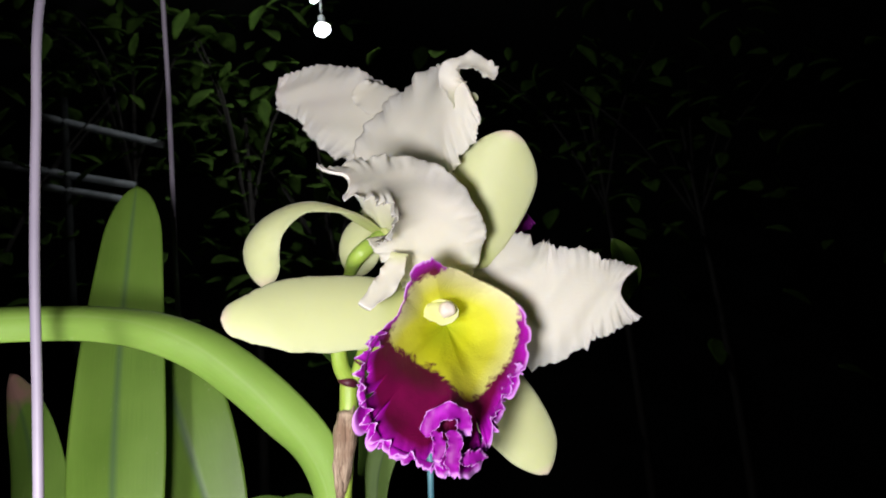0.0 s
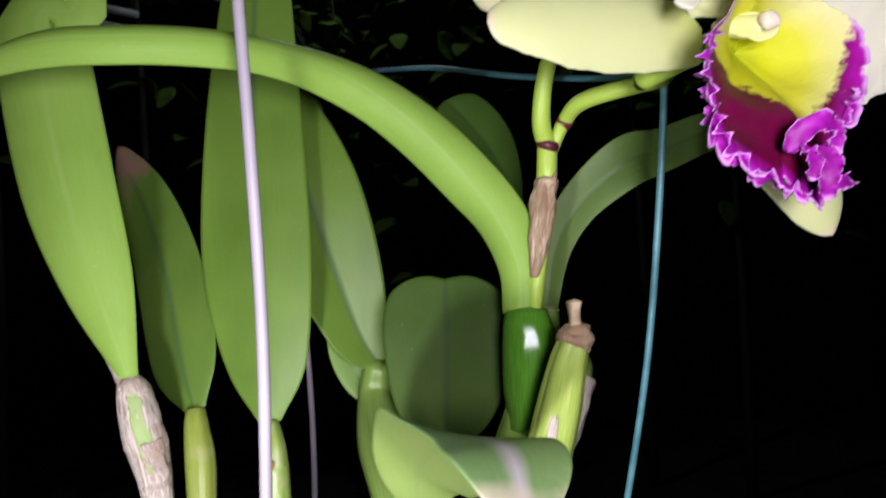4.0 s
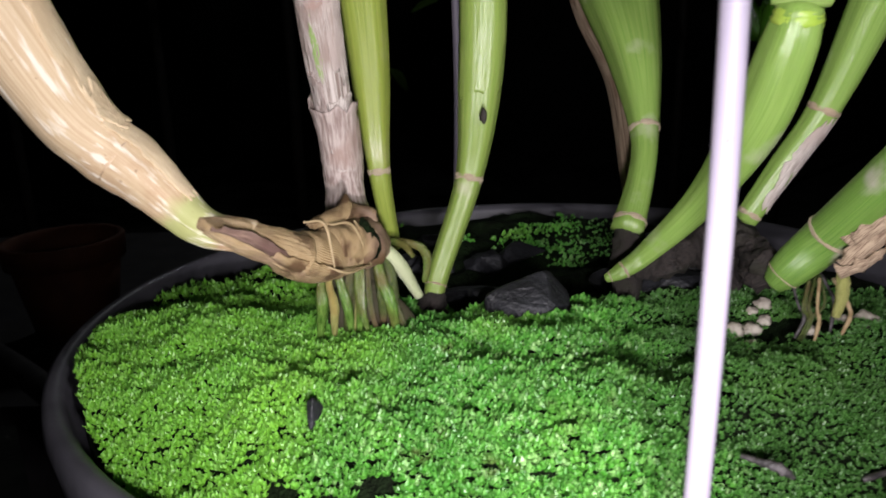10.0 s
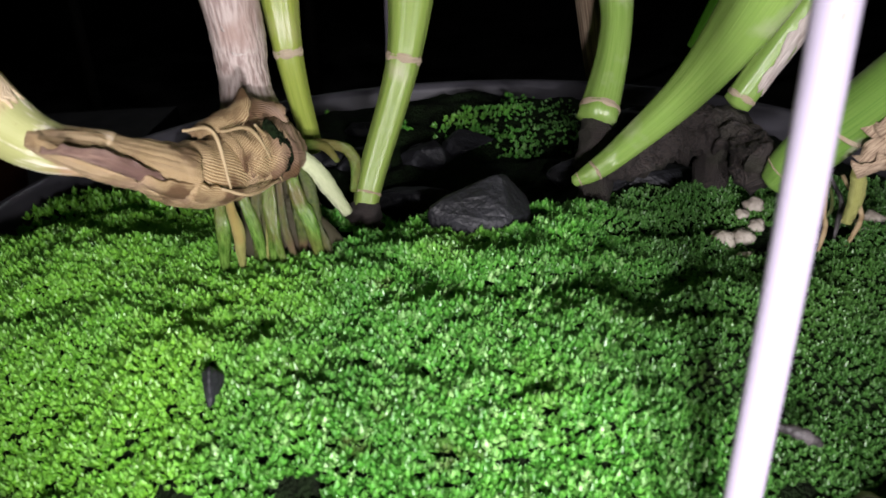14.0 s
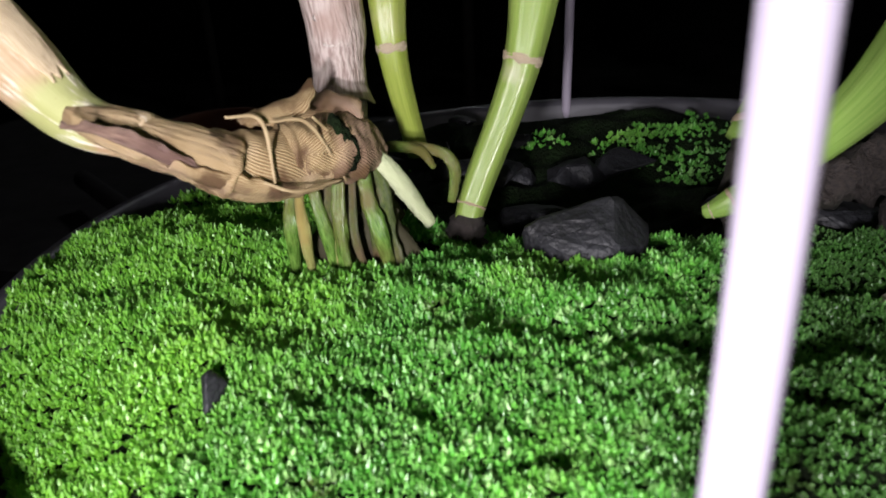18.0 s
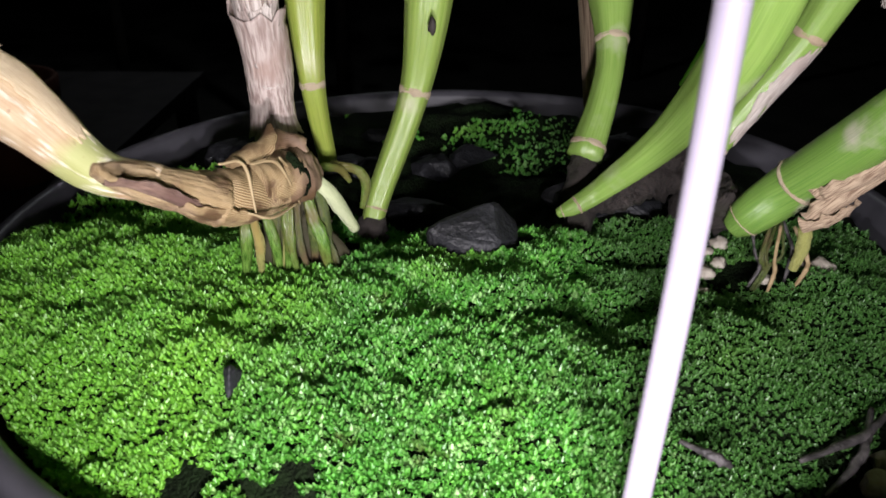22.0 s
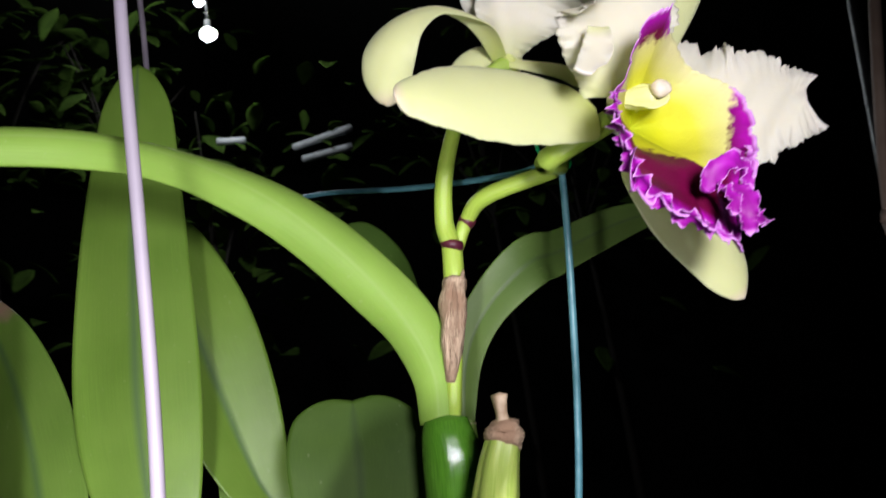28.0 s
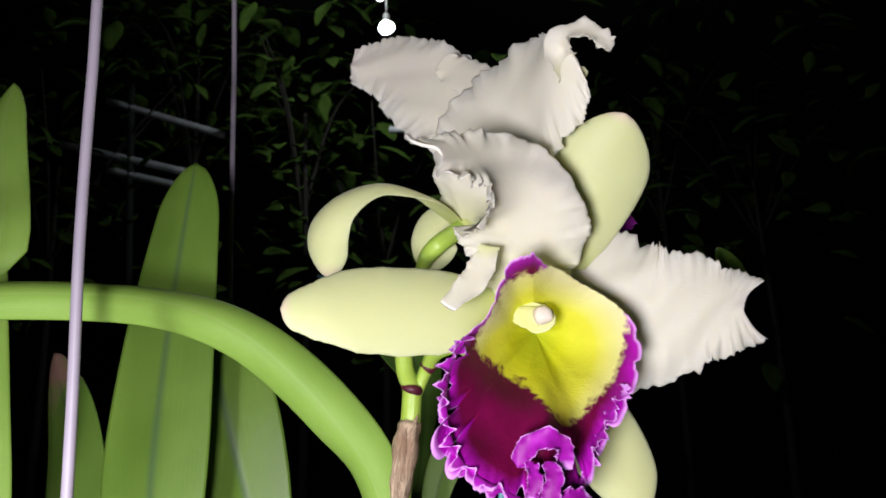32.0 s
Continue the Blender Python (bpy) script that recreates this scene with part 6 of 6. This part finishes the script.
tagged(part("ceiling", box((-6, -5, 4.0), (6, 7, 4.1)), NET, None, "", False), "black shade net roof of the plant house", "ceiling", kind="structure")
for x in (-1.55, 1.55):
    tagged(part("post", tube([(x, 0.012, 0.0), (x, 0.012, 0.9), (x, 0.012, 1.716)], [0.02] * 3, 16, 6), RAILM, None), "grey steel post that carries the hanging pipe", "post", "pipe posts")


def emitter(name, colour, strength):
    m, t, bs = material(name)
    bs.inputs["Emission Color"].default_value = (*colour, 1)
    bs.inputs["Emission Strength"].default_value = strength
    return m


BULBGLOW = emitter("lit_lamp_glass", (0.93, 0.97, 1.0), 12.0)
for at, r in (((-0.325, 2.5, 2.900), 0.034), ((-0.352, 2.5, 3.052), 0.020)):
    x, y, z = at
    lamp = thing("yard_lamp", (x, y, z), "small lit white lamp hanging from the roof", "lamp", "yard lamps")
    part("bulb", lump((x, y, z), (r, r, r * 0.8), 1.0, 0.15, 3), BULBGLOW, lamp, "glowing white bulb")
    part("socket", tube([(x, y, z + r * 0.7), (x, y, z + r * 1.8)], [r * 0.5, r * 0.4], 12, 4), NET, lamp)
    part("cord", tube([(x, y, z + r * 1.8), (x, y, 3.4), (x, y, 4.0)], [0.003] * 3, 8, 6), NET, lamp)
    glow = bpy.data.lights.new("yard_lamp_light", "POINT")
    glow.energy, glow.shadow_soft_size, glow.color = 5.0, r * 0.9, (0.9, 0.96, 1.0)
    new("yard_lamp_light", glow).location = (x, y - 0.06, z - 0.03)

rack = thing("plant_rack", (-1.4242, 3.0000, 2.5067), "white painted steel plant rack standing in the dark", "rack")
for k, (a, b) in enumerate((((-1.84, 3.0, 2.895), (-1.22, 3.0, 2.672)), ((-2.06, 3.0, 2.672), (-1.36, 3.0, 2.478)), ((-1.80, 3.0, 2.520), (-1.42, 3.0, 2.415)), ((-1.72, 3.0, 2.974), (-1.63, 3.0, 1.684)), ((-0.0491, 3.0000, 2.5832), (0.2301, 3.0000, 2.6605)), ((-0.0128, 3.0000, 2.5214), (0.2212, 3.0000, 2.5637)), ((-0.3930, 3.0000, 2.6489), (-0.2668, 3.0000, 2.6435)))):
    p, q = np.array(a), np.array(b)
    part("rail" if k != 3 else "upright", tube([p, (p + q) / 2, q], [0.018] * 3, 10, 6), STEEL if k != 3 else NET, rack)


def shrub(at, spread, n, size, seed, label):
    rnd = random.Random(seed)
    ob = thing("shrub", at, label, "shrub", "garden shrubs in the dark")
    V, F, UV = [], [], []
    c = np.array(at)
    for k in range(n):
        p = c + np.array([rnd.gauss(0, 1) * spread[0], rnd.gauss(0, 1) * spread[1], rnd.gauss(0, 1) * spread[2]])
        a, tilt, L = rnd.uniform(0, 6.28), rnd.uniform(-0.9, 0.5), size * rnd.uniform(0.6, 1.4)
        d = np.array([math.cos(a) * math.cos(tilt), math.sin(a) * math.cos(tilt), math.sin(tilt)])
        data = ribbon([p, p + d * L * 0.5 + (0, 0, L * 0.08), p + d * L], [L * 0.08, L * 0.27, L * 0.04], (rnd.uniform(-.5, .5), -0.6, 1), 2, 6, 0, 0.2, 0, 1, 0.002)
        m = len(V)
        V += [tuple(v) for v in data[0]]
        F += [tuple(m + i for i in f) for f in data[1]]
        UV += [tuple(u) for u in data[2]]
    part("crown", (np.array(V), F, UV), BGLEAF, ob, "loose dark green leaves")
    part("trunk", tube([(at[0], at[1], 0.0), (at[0] + 0.03, at[1], at[2] * 0.5), (at[0], at[1], at[2])], [0.03, 0.022, 0.008], 10, 10), DARK_HUSK, ob, "dark thin trunk")
    for k in range(5):
        a = rnd.uniform(0, 6.28)
        part("limb", tube([(at[0], at[1], at[2] * 0.8), (at[0] + math.cos(a) * spread[0] * 0.6, at[1] + math.sin(a) * spread[1] * 0.6, at[2]), (at[0] + math.cos(a) * spread[0] * 1.4, at[1] + math.sin(a) * spread[1] * 1.4, at[2] + spread[2] * 0.8)], [0.010, 0.007, 0.003], 6, 8), DARK_HUSK, ob)


shrub((-1.4627, 3.2000, 3.2268), (0.38, 0.2, 0.28), 150, 0.15, 1, "leafy dark shrub behind the plant rack")
shrub((-0.8402, 3.1000, 2.8103), (0.28, 0.2, 0.38), 170, 0.13, 2, "sparse shrub catching lamp light at night")
shrub((-0.4876, 3.3000, 2.4363), (0.40, 0.2, 0.48), 170, 0.14, 3, "tall dark shrub with glossy leaves")
shrub((1.4673, 3.6000, 2.7126), (0.55, 0.2, 0.55), 110, 0.16, 4, "dark shrub with a few pale leaves")
shrub((1.0386, 3.9000, 2.9653), (0.40, 0.2, 0.45), 90, 0.16, 5, "thin dark shrub far in the shade")
shrub((-2.0603, 3.0000, 2.5458), (0.42, 0.2, 0.50), 140, 0.14, 6, "dark shrub beside the plant rack")

bench = thing("plant_bench", (-0.62, 0.55, 0.70), "low grey steel plant bench in the dark", "bench")
part("rail", tube([(-0.7175, 0.6200, 0.7923), (-0.4984, 0.4600, 0.7947), (-0.3207, 0.3000, 0.8064)], [0.012] * 3, 12, 8), BENCH, bench)
part("top", box((-1.3, 0.42, 0.735), (-0.42, 1.1, 0.755)), BENCH, bench, "", False)
for x, y in ((-1.28, 0.44), (-0.45, 0.44), (-1.28, 1.07), (-0.45, 1.07)):
    part("leg", box((x - 0.015, y - 0.015, 0), (x + 0.015, y + 0.015, 0.735)), BENCH, bench, "", False)
clay = thing("terracotta_pot", (-0.50, 0.62, 0.755), "small red brown terracotta pot on the bench", "flower pot")
part("body", lathe([(0.001, 0.757), (0.045, 0.757), (0.060, 0.843), (0.056, 0.843), (0.001, 0.840)], 40, (-0.50, 0.62)), TERRA, clay)
part("rim", lathe([(0.0602, 0.842), (0.066, 0.843), (0.068, 0.868), (0.066, 0.870), (0.061, 0.869), (0.058, 0.845), (0.0602, 0.842)], 40, (-0.50, 0.62)), TERRA, clay)
rod = part("garden_pole", tube([(0.6641, 0.3000, 1.6323), (0.5747, 0.3000, 1.3000), (0.5692, 0.3000, 1.1625), (0.560, 0.30, 0.0)], [0.006] * 4, 10, 20), POLE)
tagged(rod, "thin pinkish garden pole in the dark", "pole")
for top, low, r, mat, lab in (((1.1080, 0.9000, 1.6250), (1.0336, 0.9000, 1.0961), 0.010, RAILM, "thin grey steel pole shining in the dark"), ((0.8946, 0.5000, 1.4598), (0.7987, 0.5000, 1.1447), 0.022, TERRA, "red brown painted wooden pole in the dark")):
    a, b = np.array(top), np.array(low)
    c = b + (b - a) * (0.03 - b[2]) / (b[2] - a[2])
    ob = part("garden_pole", tube([a + (a - b) * 1.2, a, b, (b + c) / 2, (c[0], c[1], 0.0)], [r] * 5, 12, 20), mat)
    tagged(ob, lab, "pole")
